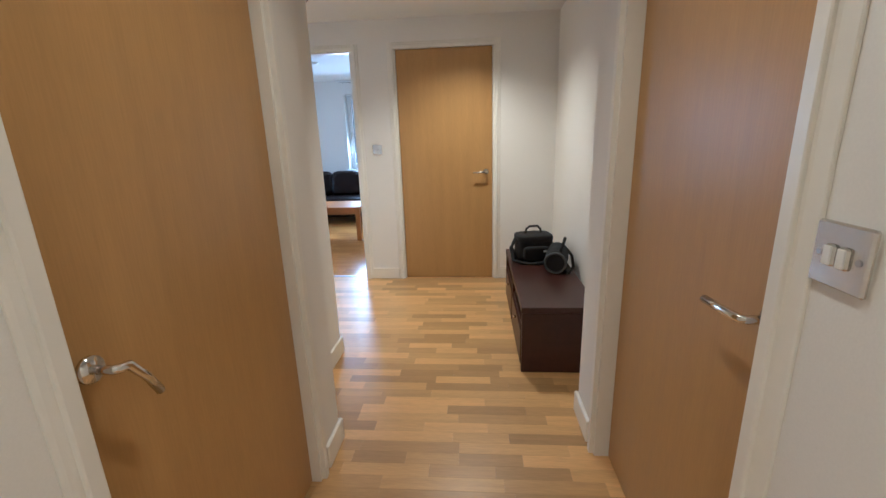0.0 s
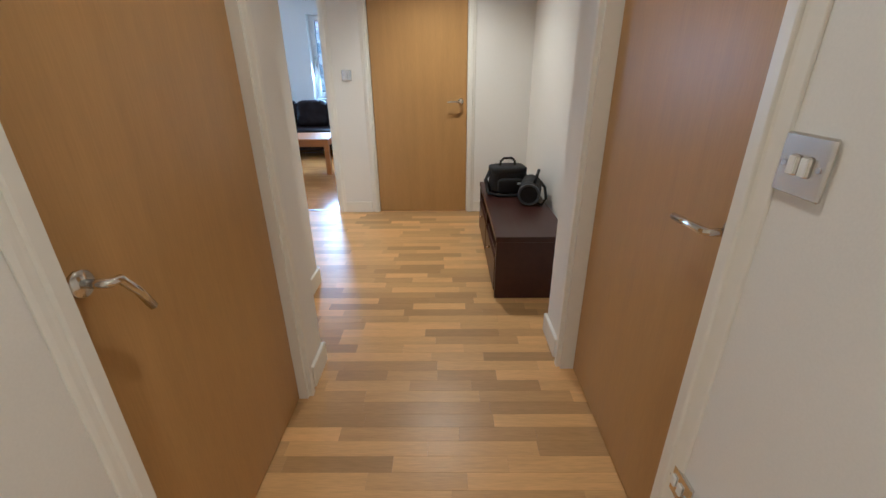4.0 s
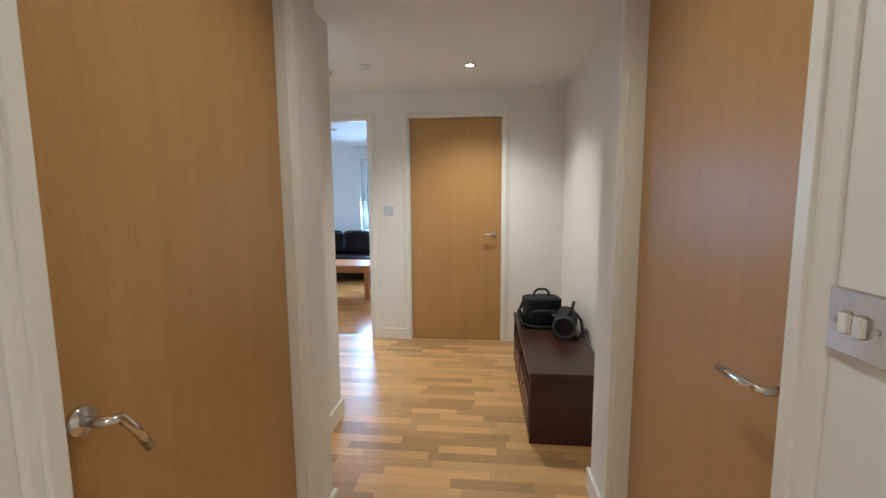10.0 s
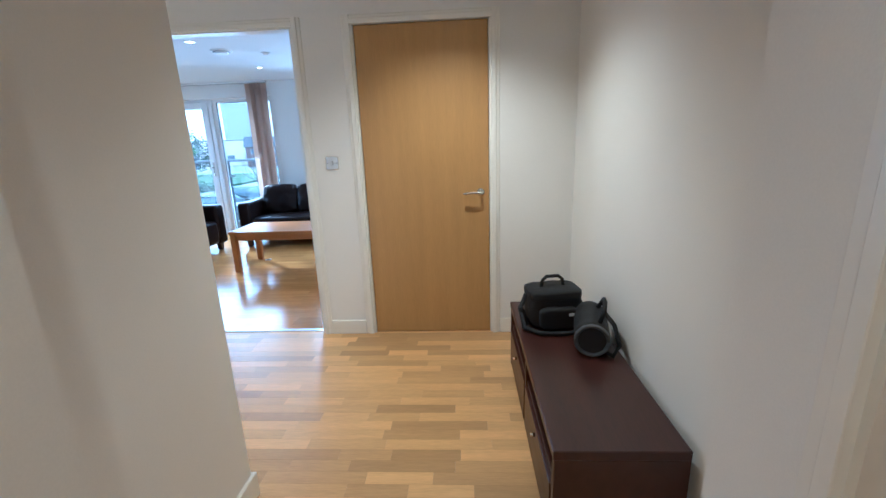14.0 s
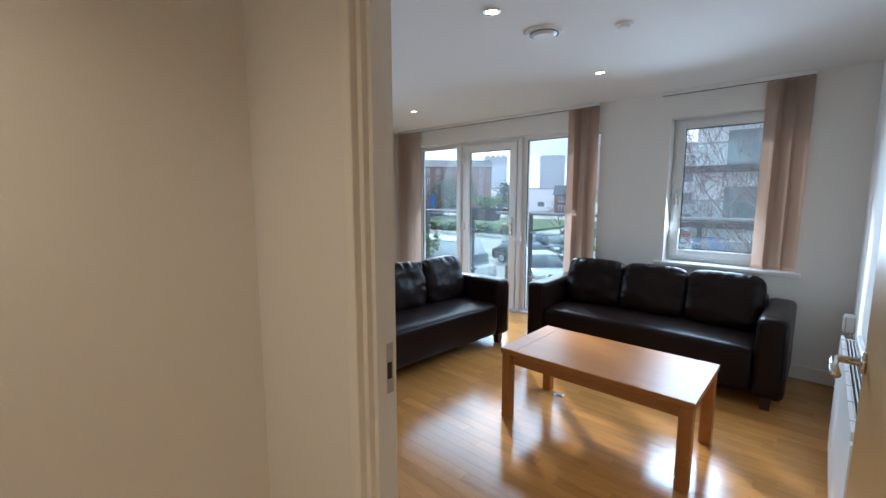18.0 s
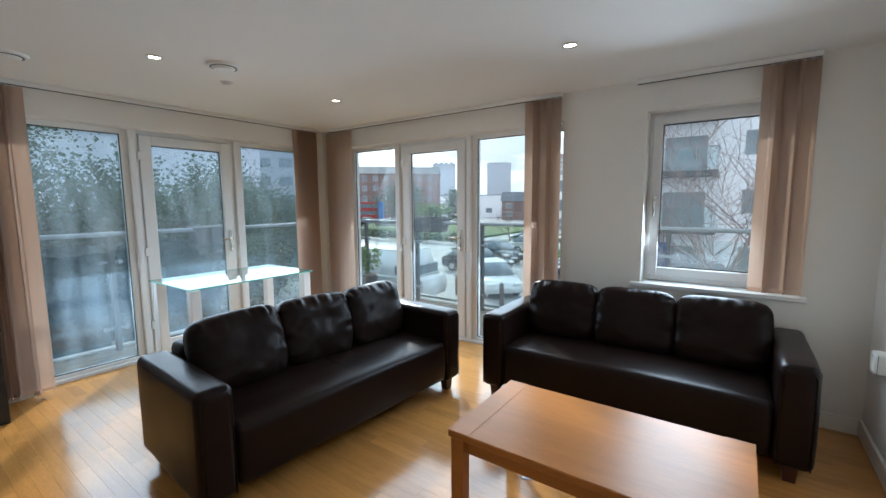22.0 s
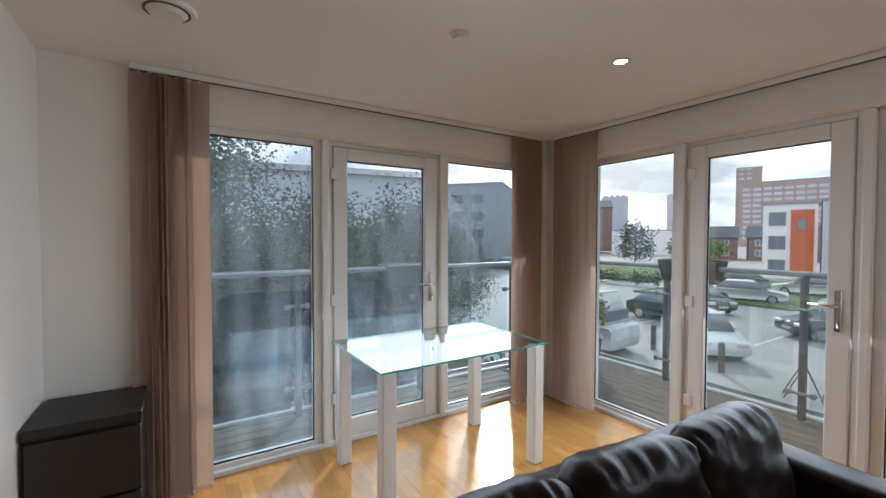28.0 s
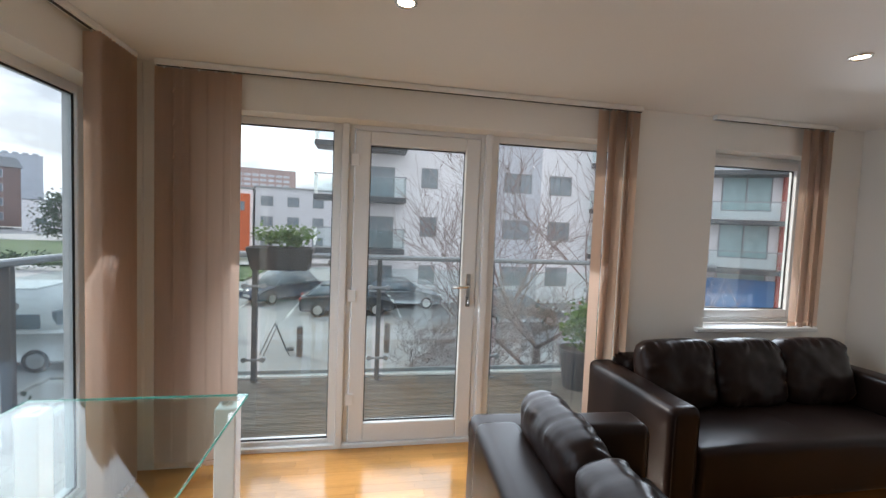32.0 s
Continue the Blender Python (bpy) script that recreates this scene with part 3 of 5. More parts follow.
p.visible_shadow = False
part("gasket", boxes((xa, xa + 0.006, 0.014, 0.022, za, zb), (xb - 0.006, xb, 0.014, 0.022, za, zb), (xa + 0.006, xb - 0.006, 0.014, 0.022, zb - 0.008, zb), (xa + 0.006, xb - 0.006, 0.014, 0.022, za, za + 0.008)), GASKET, sash)
bm = boxes((xa - 0.045, xa - 0.02, -0.03, -0.018, 1.37, 1.45), bevel=0.004)
sweep(bm, [(xa - 0.032, -0.028, 1.42), (xa - 0.032, -0.055, 1.42), (xa - 0.032, -0.06, 1.405), (xa - 0.030, -0.055, 1.30)], 0.009, 8)
part("window_handle", bm, CHROME, sash, "chrome window handle", smooth=True)
part("window_sill", boxes((-2.736, -1.71, -0.168, 0.0, 0.775, 0.808), bevel=0.006), UPVC, w3, "white window board")


# ---- vertical blinds ----
def blind(name, m, length, z_low, hang, label):
    """A head rail along local x with louvres drawn aside; hang holds (place, turn in degrees) of each louvre."""
    th = thing(name, m, label, "vertical blind")
    part("head_rail", boxes((0, length, -0.022, 0.022, CZ - 0.033, CZ - 0.002), bevel=0.004), PLASTIC, th, "slim white head rail")
    part("rail_slot", boxes((0.005, length - 0.005, -0.008, 0.008, CZ - 0.0355, CZ - 0.0335)), GASKET, th)
    rnd = random.Random(int(length * 1000))
    for x, turn in hang:
        a, hw = radians(turn + rnd.uniform(-3, 3)), 0.044
        bm = bmesh.new()
        vs = []
        lean = rnd.uniform(-0.004, 0.004)
        for k in range(7):
            u = -1 + 2 * k / 6
            bow = 0.0025 * (1 - u * u)
            px, py = x + math.cos(a) * u * hw - math.sin(a) * bow, math.sin(a) * u * hw + math.cos(a) * bow
            vs.append((bm.verts.new((px, py, CZ - 0.04)), bm.verts.new((px + lean, py, z_low + 0.03))))
        for p, q in zip(vs, vs[1:]):
            f = bm.faces.new((p[0], q[0], q[1], p[1]))
            f.smooth = True
        bmesh.ops.solidify(bm, geom=bm.faces[:], thickness=0.0012)
        sl = part("louvre", bm, BLIND, th)
        part("weight", boxes((-0.043, 0.043, -0.003, 0.003, 0, 0.028), bevel=0.002), BLIND, sl, at=Matrix.Translation((x + lean, 0, z_low)) @ Matrix.Rotation(a, 4, "Z"))
        part("hanger", boxes((-0.006, 0.006, -0.004, 0.004, 0, 0.012)), PLASTIC, sl, at=Matrix.Translation((x, 0, CZ - 0.045)) @ Matrix.Rotation(a, 4, "Z"))
    return th


blind("vertical_blind", pose(-6.15, 7.775, 0), 2.868, 0.035, [(0.04 + 0.0855 * i, 8) for i in range(5)] + [(2.60, 12), (2.655, 70), (2.67, 66), (2.685, 72), (2.725, 14), (2.775, 68), (2.79, 72), (2.82, 10)], "beige fabric vertical blind drawn open at the balcony door")
blind("vertical_blind", pose(-2.735, 7.775, 0), 0.997, 0.824, [(0.765, 10), (0.815, 66), (0.83, 70), (0.875, 12), (0.915, 68), (0.953, 6)], "beige fabric vertical blind drawn open at the window")
blind("vertical_blind", pose(-6.225, 4.85, 0, 0, 0, 90), 2.86, 0.035, [(0.04, 12), (0.09, 68), (0.107, 72), (0.124, 66), (0.141, 70), (0.158, 74), (0.20, 14), (0.245, 70), (0.262, 66), (0.302, -12)] + [(2.535 + 0.026 * i, 74) for i in range(12)], "beige fabric vertical blind drawn open at the west doors")
bm = bmesh.new()
sweep(bm, [(-6.20, 7.745, 2.24), (-6.203, 7.75, 1.3), (-6.20, 7.742, 0.5), (-6.195, 7.735, 0.47), (-6.19, 7.74, 0.5), (-6.192, 7.742, 2.24)], 0.002, 5)
solid("blind_cord", bm, PLASTIC, "white pull cord hanging from the blind rail", "blind cord", "", True)


# ---- sofas ----
def cushion(bm, w, t, h, seed, turn, at, nx=48, nz=36):
    """A stuffed back cushion: two sheets sewn round a square outline, gathered along the seams."""
    def point(u, v, s):
        edge = max((1 - abs(u) ** 5) * (1 - abs(v) ** 4), 0.0) ** 0.45
        x = u * w / 2 * (1 - 0.03 * v * v - 0.09 * v ** 8)
        z = v * h / 2 * (1 - 0.03 * u * u - 0.11 * u ** 8)
        y = s * t / 2 * (0.12 + 0.88 * edge)
        gu = math.exp(-((abs(u) - 0.86) / 0.13) ** 2)
        gv = math.exp(-((abs(v) - 0.84) / 0.14) ** 2)
        k_ = 1.0 if s < 0 else 0.35
        y += s * k_ * gu * 0.010 * (noise.noise(Vector((x * 5, z * 34, seed))) + 0.5 * noise.noise(Vector((x * 8, z * 70, seed + 3))))
        fold = noise.noise(Vector((x * 32, z * 5, seed + 9))) + 0.5 * noise.noise(Vector((x * 66, z * 9, seed + 5)))
        y += s * k_ * gv * (0.016 if v > 0 else 0.006) * fold
        z += gv * (0.006 if v > 0 else 0.0) * fold
        # long soft folds and a sag in the middle
        y += s * 0.012 * noise.noise(Vector((x * 7 + seed, z * 11, s)))
        y += s * 0.004 * noise.noise(Vector((x * 19, z * 26 + seed, s * 3)))
        return Vector(at) + turn @ Vector((x, y, z))

    # the rows crowd towards the seams
    us = [math.sin(math.pi / 2 * (-1 + 2 * k / nx)) for k in range(nx + 1)]
    vs_ = [math.sin(math.pi / 2 * (-1 + 2 * k / nz)) for k in range(nz + 1)]
    for s in (-1, 1):
        g = [[bm.verts.new(point(u, v, s)) for v in vs_] for u in us]
        for p, q in zip(g, g[1:]):
            for k in range(nz):
                f = (p[k], q[k], q[k + 1], p[k + 1])
                bm.faces.new(f if s < 0 else f[::-1]).smooth = True
        if s < 0:
            front = g
    rim = lambda gg: [c[0] for c in gg] + gg[-1][1:] + [c[-1] for c in gg[-2::-1]] + gg[0][-2:0:-1]
    a, b = rim(front), rim(g)
    for k in range(len(a)):
        bm.faces.new((a[k - 1], b[k - 1], b[k], a[k])).smooth = True
    return bm


def sofa(m, label, seed):
    """Three-seat sofa; local x along its length, front towards -y, base at z 0."""
    th = thing("sofa", m, label, "sofa", group="living room sofas")
    L = 1.85
    for x in (-L / 2 + 0.085, L / 2 - 0.085):
        bm = bmesh.new()
        box(bm, x - 0.085, x + 0.085, -0.40, 0.39, 0.085, 0.615, bevel=0.042, segs=6)
        bmesh.ops.subdivide_edges(bm, edges=[e for e in bm.edges if e.calc_length() > 0.25], cuts=7, use_grid_fill=True)
        for v in bm.verts:
            k = v.co * 5 + Vector((seed, 0, 0))
            v.co += Vector((0.003 * noise.noise(k), 0.002 * noise.noise(k * 1.3), 0.005 * noise.noise(k * 0.8)))
        part("armrest", bm, LEATHER, th, smooth=True)
        bm = bmesh.new()
        sweep(bm, [(x - 0.066, -0.397, 0.10), (x - 0.066, -0.397, 0.565), (x - 0.05, -0.394, 0.592), (x + 0.05, -0.394, 0.592), (x + 0.066, -0.397, 0.565), (x + 0.066, -0.397, 0.10)], 0.003, 6)
        part("seam", bm, LEATHER, th, smooth=True)
    part("backrest", boxes((-L / 2 + 0.165, L / 2 - 0.165, 0.20, 0.40, 0.085, 0.66), bevel=0.05, segs=4), LEATHER, th, smooth=True)
    # one upholstered block with a plain front
    bm = bmesh.new()
    x0 = L / 2 - 0.172
    box(bm, -x0, x0, -0.392, 0.195, 0.105, 0.40, bevel=0.035, segs=5)
    bmesh.ops.subdivide_edges(bm, edges=[e for e in bm.edges if e.calc_length() > 0.2], cuts=14, use_grid_fill=True)
    for v in bm.verts:
        crown = max(0.0, 1 - (v.co.x / x0) ** 4) * max(0.0, 1 - ((v.co.y + 0.1) / 0.3) ** 4)
        if v.co.z > 0.34:
            v.co.z += 0.020 * crown + 0.004 * noise.noise(Vector((v.co.x * 4, v.co.y * 7, seed)))
        if v.co.y < -0.35:
            v.co.y -= 0.010 * max(0.0, 1 - ((v.co.z - 0.26) / 0.16) ** 2) + 0.003 * noise.noise(Vector((v.co.x * 5, v.co.z * 4, seed)))
    part("seat", bm, LEATHER, th, "long single padded seat of dark leather", smooth=True)
    bm = bmesh.new()
    sweep(bm, [(-0.02, -0.37, 0.401), (-0.02, -0.25, 0.4185), (-0.02, -0.1, 0.4205), (-0.02, 0.05, 0.419)], 0.0022, 6)
    part("seam", bm, LEATHER, th, smooth=True)
    for i in range(3):
        w = (L - 0.35) / 3
        bm = bmesh.new()
        tilt = Matrix.Rotation(radians(-15 + 2 * math.sin(seed + i * 2)), 3, "X") @ Matrix.Rotation(radians(2.5 * math.sin(seed * 2 + i * 3)), 3, "Y") @ Matrix.Rotation(radians(3 * math.sin(seed + i * 5)), 3, "Z")
        cx = -L / 2 + 0.175 + w * (i + 0.5)
        cushion(bm, w + 0.02, 0.20, 0.43, seed + i * 7.3, tilt, (cx, 0.105, 0.598))
        part("back_cushion", bm, LEATHER, th, "loose dark leather back cushion gathered at its seams")
    for x in (-L / 2 + 0.09, L / 2 - 0.09):
        for y in (-0.33, 0.33):
            bm = bmesh.new()
            bmesh.ops.create_cone(bm, cap_ends=True, segments=4, radius1=0.036, radius2=0.046, depth=0.09, matrix=Matrix.Translation((x, y, 0.045)) @ Matrix.Rotation(radians(45), 4, "Z"))
            part("foot", bm, WENGE, th, "dark tapered wooden foot")
    return th


sofa(pose(-2.635, 7.39, 0), "dark brown leather three-seat sofa under the window", 1.7)
sofa(pose(-4.215, 6.125, 0, 0, 0, 86.5), "dark brown leather three-seat sofa with back to the glass table", 5.2)


# ---- coffee table ----
ct = thing("coffee_table", pose(-2.502, 6.108, 0), "beech veneer coffee table with four square legs", "coffee table")
bm = boxes((-0.53, 0.53, -0.30, 0.30, 0.425, 0.456), bevel=0.004)
part("tabletop", bm, BEECH, ct)
for x in (-0.53, 0.43):
    part("top_border", boxes((x, x + 0.10, -0.298, 0.298, 0.4555, 0.4572)), BEECH, ct, "cross-grained end border")
for y in (-0.265, 0.247):
    part("apron", boxes((-0.46, 0.46, y, y + 0.018, 0.355, 0.425), bevel=0.002), BEECH, ct)
for x in (-0.495, 0.477):
    part("apron", boxes((x, x + 0.018, -0.225, 0.225, 0.355, 0.425), bevel=0.002), BEECH, ct)
for x in (-0.522, 0.462):
    for y in (-0.292, 0.232):
        part("leg", boxes((x, x + 0.06, y, y + 0.06, 0, 0.425), bevel=0.005), BEECH, ct)

# ---- floor outlet under the coffee table ----
fo = thing("floor_outlet", pose(-2.885, 6.327, 0, 0, 0, 25), "small scuffed metal outlet plate on the floor", "floor outlet")
part("plate", boxes((-0.035, 0.035, -0.022, 0.022, 0.0, 0.004), bevel=0.0015), STEEL, fo)
part("flap", boxes((-0.018, 0.018, -0.012, 0.012, 0.004, 0.008), bevel=0.001), DARKGREY, fo, "dark hinged flap")

# ---- glass table ----
gt = thing("glass_table", pose(-5.838, 6.422, 0), "glass dining table with white square legs", "dining table")
part("tabletop", boxes((-0.373, 0.373, -0.566, 0.566, 0.75, 0.760), bevel=0.002), TABLEGLASS, gt, "clear green-edged glass top")
part("glass_edge", boxes((-0.374, 0.374, -0.5675, -0.5665, 0.7505, 0.7595), (-0.374, 0.374, 0.5665, 0.5675, 0.7505, 0.7595), (-0.3745, -0.3735, -0.566, 0.566, 0.7505, 0.7595), (0.3735, 0.3745, -0.566, 0.566, 0.7505, 0.7595)), GLASSEDGE, gt, "bright green polished glass edge")
for x in (-0.355, 0.28):
    for y in (-0.548, 0.473):
        lg = part("leg", boxes((x, x + 0.075, y, y + 0.075, 0, 0.742), bevel=0.004), WHITEGLOSS, gt)
        bm = bmesh.new()
        tube(bm, (x + 0.037, y + 0.037, 0.742), (x + 0.037, y + 0.037, 0.75), 0.022, n=16)
        part("pad", bm, CHROME, lg, "round chrome mount")

# ---- bench in the hall ----
be = thing("tv_bench", pose(-0.20, 2.61, 0), "low dark brown media bench against the hall wall", "bench")
W, LN, HT = 0.42, 1.24, 0.395
part("top", boxes((0, W, 0, LN, HT - 0.035, HT), bevel=0.003), WENGE, be)
part("end_panel", boxes((0.004, W, 0.002, 0.035, 0, HT - 0.035), bevel=0.002), WENGE, be)
part("end_panel", boxes((0.004, W, LN - 0.035, LN - 0.002, 0, HT - 0.035), bevel=0.002), WENGE, be)
part("divider", boxes((0.004, W, LN / 2 - 0.014, LN / 2 + 0.014, 0.03, HT - 0.035), bevel=0.002), WENGE, be)
part("bottom", boxes((0.03, W, 0.035, LN - 0.035, 0.03, 0.06)), WENGE, be)
part("shelf", boxes((0.012, W - 0.01, 0.035, LN - 0.035, 0.245, 0.262)), WENGE, be)
part("back_panel", boxes((W - 0.008, W, 0.035, LN - 0.035, 0.06, HT - 0.035)), WENGE, be)
for y0, y1 in ((0.040, LN / 2 - 0.017), (LN / 2 + 0.017, LN - 0.04)):
    d = part("drawer_front", boxes((0.0, 0.018, y0, y1, 0.035, 0.238), bevel=0.002), WENGE, be)
    bm = bmesh.new()
    tube(bm, (0.0, (y0 + y1) / 2, 0.20), (-0.018, (y0 + y1) / 2, 0.20), 0.008)
    part("knob", bm, CHROME, d, "small chrome knob", smooth=True)


def bag_upright():
    th = thing("shoulder_bag", pose(-0.02, 3.55, HT, 0, 0, 8), "black nylon shoulder bag on the bench", "bag", group="bags on the bench")
    bm = bmesh.new()
    pillow(bm, 0.26, 0.18, 0.19, (0, 0, 0.095), power=5, wrinkle=0.008, freq=12, seed=3)
    part("body", bm, FABRIC, th)
    bm = bmesh.new()
    pillow(bm, 0.265, 0.185, 0.06, (0, 0, 0.175), power=5, wrinkle=0.005, freq=12, seed=4)
    part("flap", bm, FABRIC, th)
    bm = bmesh.new()
    pillow(bm, 0.19, 0.05, 0.11, (0, -0.10, 0.07), power=5, wrinkle=0.004, freq=12, seed=9)
    part("pocket", bm, FABRIC, th)
    part("label_patch", boxes((0.045, 0.085, -0.1285, -0.125, 0.085, 0.10)), PLASTIC, th, "small pale label")
    bm = bmesh.new()
    sweep(bm, [(-0.06, 0, 0.19), (-0.052, 0, 0.235), (-0.03, 0, 0.255), (0.03, 0, 0.255), (0.052, 0, 0.235), (0.06, 0, 0.19)], 0.009, 8)
    part("handle", bm, FABRIC, th, smooth=True)
    bm = bmesh.new()
    pillow(bm, 0.03, 0.05, 0.11, (-0.155, -0.02, 0.06), power=4, wrinkle=0.003, turn=Matrix.Rotation(radians(-18), 3, "Y"))
    part("strap_pad", bm, FABRIC, th)
    bm = bmesh.new()
    sweep(bm, [(-0.13, 0.02, 0.16), (-0.17, -0.02, 0.10), (-0.165, -0.08, 0.02), (-0.10, -0.14, 0.012), (0.0, -0.16, 0.012), (0.10, -0.15, 0.012), (0.15, -0.08, 0.05), (0.13, 0.0, 0.16)], 0.012, 8)
    part("strap", bm, FABRIC, th, "looped shoulder strap", smooth=True)


def bag_roll():
    th = thing("roll_bag", pose(0.09, 3.22, HT, 0, 0, -14), "black cylindrical padded bag lying on the bench", "bag", group="bags on the bench")
    bm = bmesh.new()
    tube(bm, (0, -0.03, 0.078), (0, 0.24, 0.078), 0.076, n=32)
    bmesh.ops.subdivide_edges(bm, edges=[e for e in bm.edges if e.calc_length() > 0.2], cuts=8)
    for v in bm.verts:
        v.co += Vector((v.co.x, 0, v.co.z - 0.078)) * 0.05 * noise.noise(v.co * 14)
        v.co.z = max(v.co.z, 0.0)
    part("body", bm, FABRIC, th, smooth=True)
    bm = bmesh.new()
    ring = [(math.cos(a) * 0.068, -0.034, 0.078 + math.sin(a) * 0.068) for a in [2 * math.pi * k / 28 for k in range(29)]]
    sweep(bm, ring, 0.009, 8)
    part("rim", bm, DARKGREY, th, "dark grey rim of the open end", smooth=True)
    bm = bmesh.new()
    tube(bm, (0, -0.036, 0.078), (0, -0.031, 0.078), 0.058, n=28)
    part("end_cap", bm, FABRIC, th)
    bm = bmesh.new()
    sweep(bm, [(0.03, 0.0, 0.15), (0.045, 0.01, 0.20), (0.05, 0.06, 0.225), (0.05, 0.12, 0.215), (0.045, 0.17, 0.18), (0.03, 0.18, 0.15)], 0.010, 8)
    part("handle", bm, FABRIC, th, smooth=True)
    bm = bmesh.new()
    sweep(bm, [(0.06, 0.2, 0.12), (0.10, 0.10, 0.10), (0.115, 0.0, 0.05), (0.09, -0.03, 0.012), (0.05, 0.02, 0.012)], 0.010, 8)
    part("strap", bm, FABRIC, th, smooth=True)


bag_upright()
bag_roll()

# ---- drawers by the west wall ----
dw = thing("drawer_unit", pose(-6.245, 4.512 + 0.012, 0), "low black-brown two-drawer unit beside the blind", "drawer unit")
part("carcass", boxes((0.0, 0.365, 0, 0.375, 0.0, 0.612), bevel=0.003), ASHBLACK, dw)
part("top", boxes((0.0, 0.39, -0.004, 0.379, 0.615, 0.655), bevel=0.003), ASHBLACK, dw)
for z0, z1 in ((0.02, 0.305), (0.318, 0.595)):
    part("drawer_front", boxes((0.368, 0.386, 0.002, 0.373, z0, z1), bevel=0.002), ASHBLACK, dw)

# ---- panel heater ----
ra = thing("radiator", pose(EX, 5.38, 0), "slim white panel heater on the wall with top grille", "radiator")
rl = 1.24
bm = bmesh.new()
box(bm, -0.092, -0.080, 0.0, rl, 0.10, 0.69)
es = [e for e in bm.edges if abs(e.verts[0].co.x - e.verts[1].co.x) > 0.005]
bmesh.ops.bevel(bm, geom=es, offset=0.03, segments=4, affect="EDGES")
part("front_panel", bm, RADIATOR, ra, "smooth white front panel")
for i in range(7):
    y = 0.12 + i * (rl - 0.24) / 6
    part("clip", boxes((-0.0935, -0.078, y - 0.006, y + 0.006, 0.686, 0.694), bevel=0.001), RADIATOR, ra)
part("rear_panel", boxes((-0.035, -0.012, 0.02, rl - 0.02, 0.12, 0.70), bevel=0.004), RADIATOR, ra)
for y in (0.02, rl - 0.035):
    part("side_panel", boxes((-0.079, -0.036, y, y + 0.015, 0.12, 0.675), bevel=0.002), RADIATOR, ra)
part("element", boxes((-0.079, -0.036, 0.036, rl - 0.036, 0.14, 0.63)), DARKGREY, ra, "dark heating element inside")
for i in range(4):
    x = -0.075 + i * 0.0115
    part("grille_slat", boxes((x - 0.002, x + 0.002, 0.20, rl - 0.04, 0.655, 0.676)), RADIATOR, ra)
part("control_cover", boxes((-0.079, -0.034, 0.036, 0.195, 0.64, 0.682), bevel=0.003), PLASTIC, ra, "white control cover")
part("control_dial", tube(bmesh.new(), (-0.057, 0.10, 0.68), (-0.057, 0.10, 0.69), 0.014, n=18), PLASTIC, ra)


# ---- switches and sockets ----
def plate(name, m, w, h, label, mat, rockers, screws=True):
    """A wall plate; local x along the wall, -y out of it."""
    th = thing(name, m, label, name.replace("_", " "))
    part("plate", boxes((-w / 2, w / 2, -0.009, 0, -h / 2, h / 2), bevel=0.003), mat, th)
    for x in rockers:
        part("rocker", boxes((x - 0.0085, x + 0.0085, -0.014, -0.008, -0.015, 0.015), bevel=0.003), mat if name == "light_switch" else PLASTIC, th)
        if name == "light_switch":
            part("rocker_face", boxes((x - 0.0065, x + 0.0065, -0.0165, -0.0138, -0.013, 0.013), bevel=0.001), PLASTIC if len(rockers) > 1 else mat, th)
    if screws:
        for x in (-w / 2 + 0.013, w / 2 - 0.013):
            bm = bmesh.new()
            tube(bm, (x, -0.008, 0), (x, -0.0105, 0), 0.0045, n=10)
            part("screw", bm, STEEL, th)
    return th


plate("light_switch", pose(RX, 1.03, 1.14, 0, 0, -90), 0.088, 0.088, "worn chrome light switch with two rockers beside the door", WORNCHROME, (-0.011, 0.011))
plate("wall_socket", pose(RX, 1.075, 0.42, 0, 0, -90), 0.088, 0.075, "brushed chrome outlet plate low on the wall", CHROME, (-0.012, 0.012))
plate("light_switch", pose(-1.322, FY0, 1.218), 0.084, 0.084, "worn chrome light switch with one rocker between the doors", WORNCHROME, (0.0,))
plate("wall_socket", pose(EX, 7.33, 0.47, 0, 0, -90), 0.088, 0.088, "brushed steel wall socket above the skirting", STEEL, (0.0,))
jb = thing("junction_box", pose(EX, 7.47, 0.56, 0, 0, -90), "white plastic box on the wall", "junction box")
part("case", boxes((-0.05, 0.05, -0.055, 0, -0.055, 0.055), bevel=0.008), PLASTIC, jb)
part("lid_line", boxes((-0.0505, 0.0505, -0.045, -0.043, -0.05, 0.05)), GASKET, jb)


# ---- ceiling fittings ----
def downlight(x, y, z, power, label, warm=(1.0, 0.72, 0.43), spread=110):
    th = thing("downlight", pose(x, y, z), label, "ceiling light", group="recessed ceiling lights")
    bm = bmesh.new()
    ring = [(math.cos(a) * 0.037, math.sin(a) * 0.037, -0.003) for a in [2 * math.pi * k / 24 for k in range(25)]]
    sweep(bm, ring, 0.007, 8)
    part("bezel", bm, CHROME, th, smooth=True)
    bm = bmesh.new()
    tube(bm, (0, 0, -0.004), (0, 0, -0.001), 0.031, n=20)
    part("lamp", bm, BULB, th, "glowing halogen lamp")
    if power:
        li = new("downlight_beam", bpy.data.lights.new("downlight_beam", "SPOT"))
        li.data.energy, li.data.color, li.data.spot_size, li.data.spot_blend, li.data.shadow_soft_size = power, warm, radians(spread), 0.9, 0.03
        li.matrix_world = pose(x, y, z - 0.02)
    return th


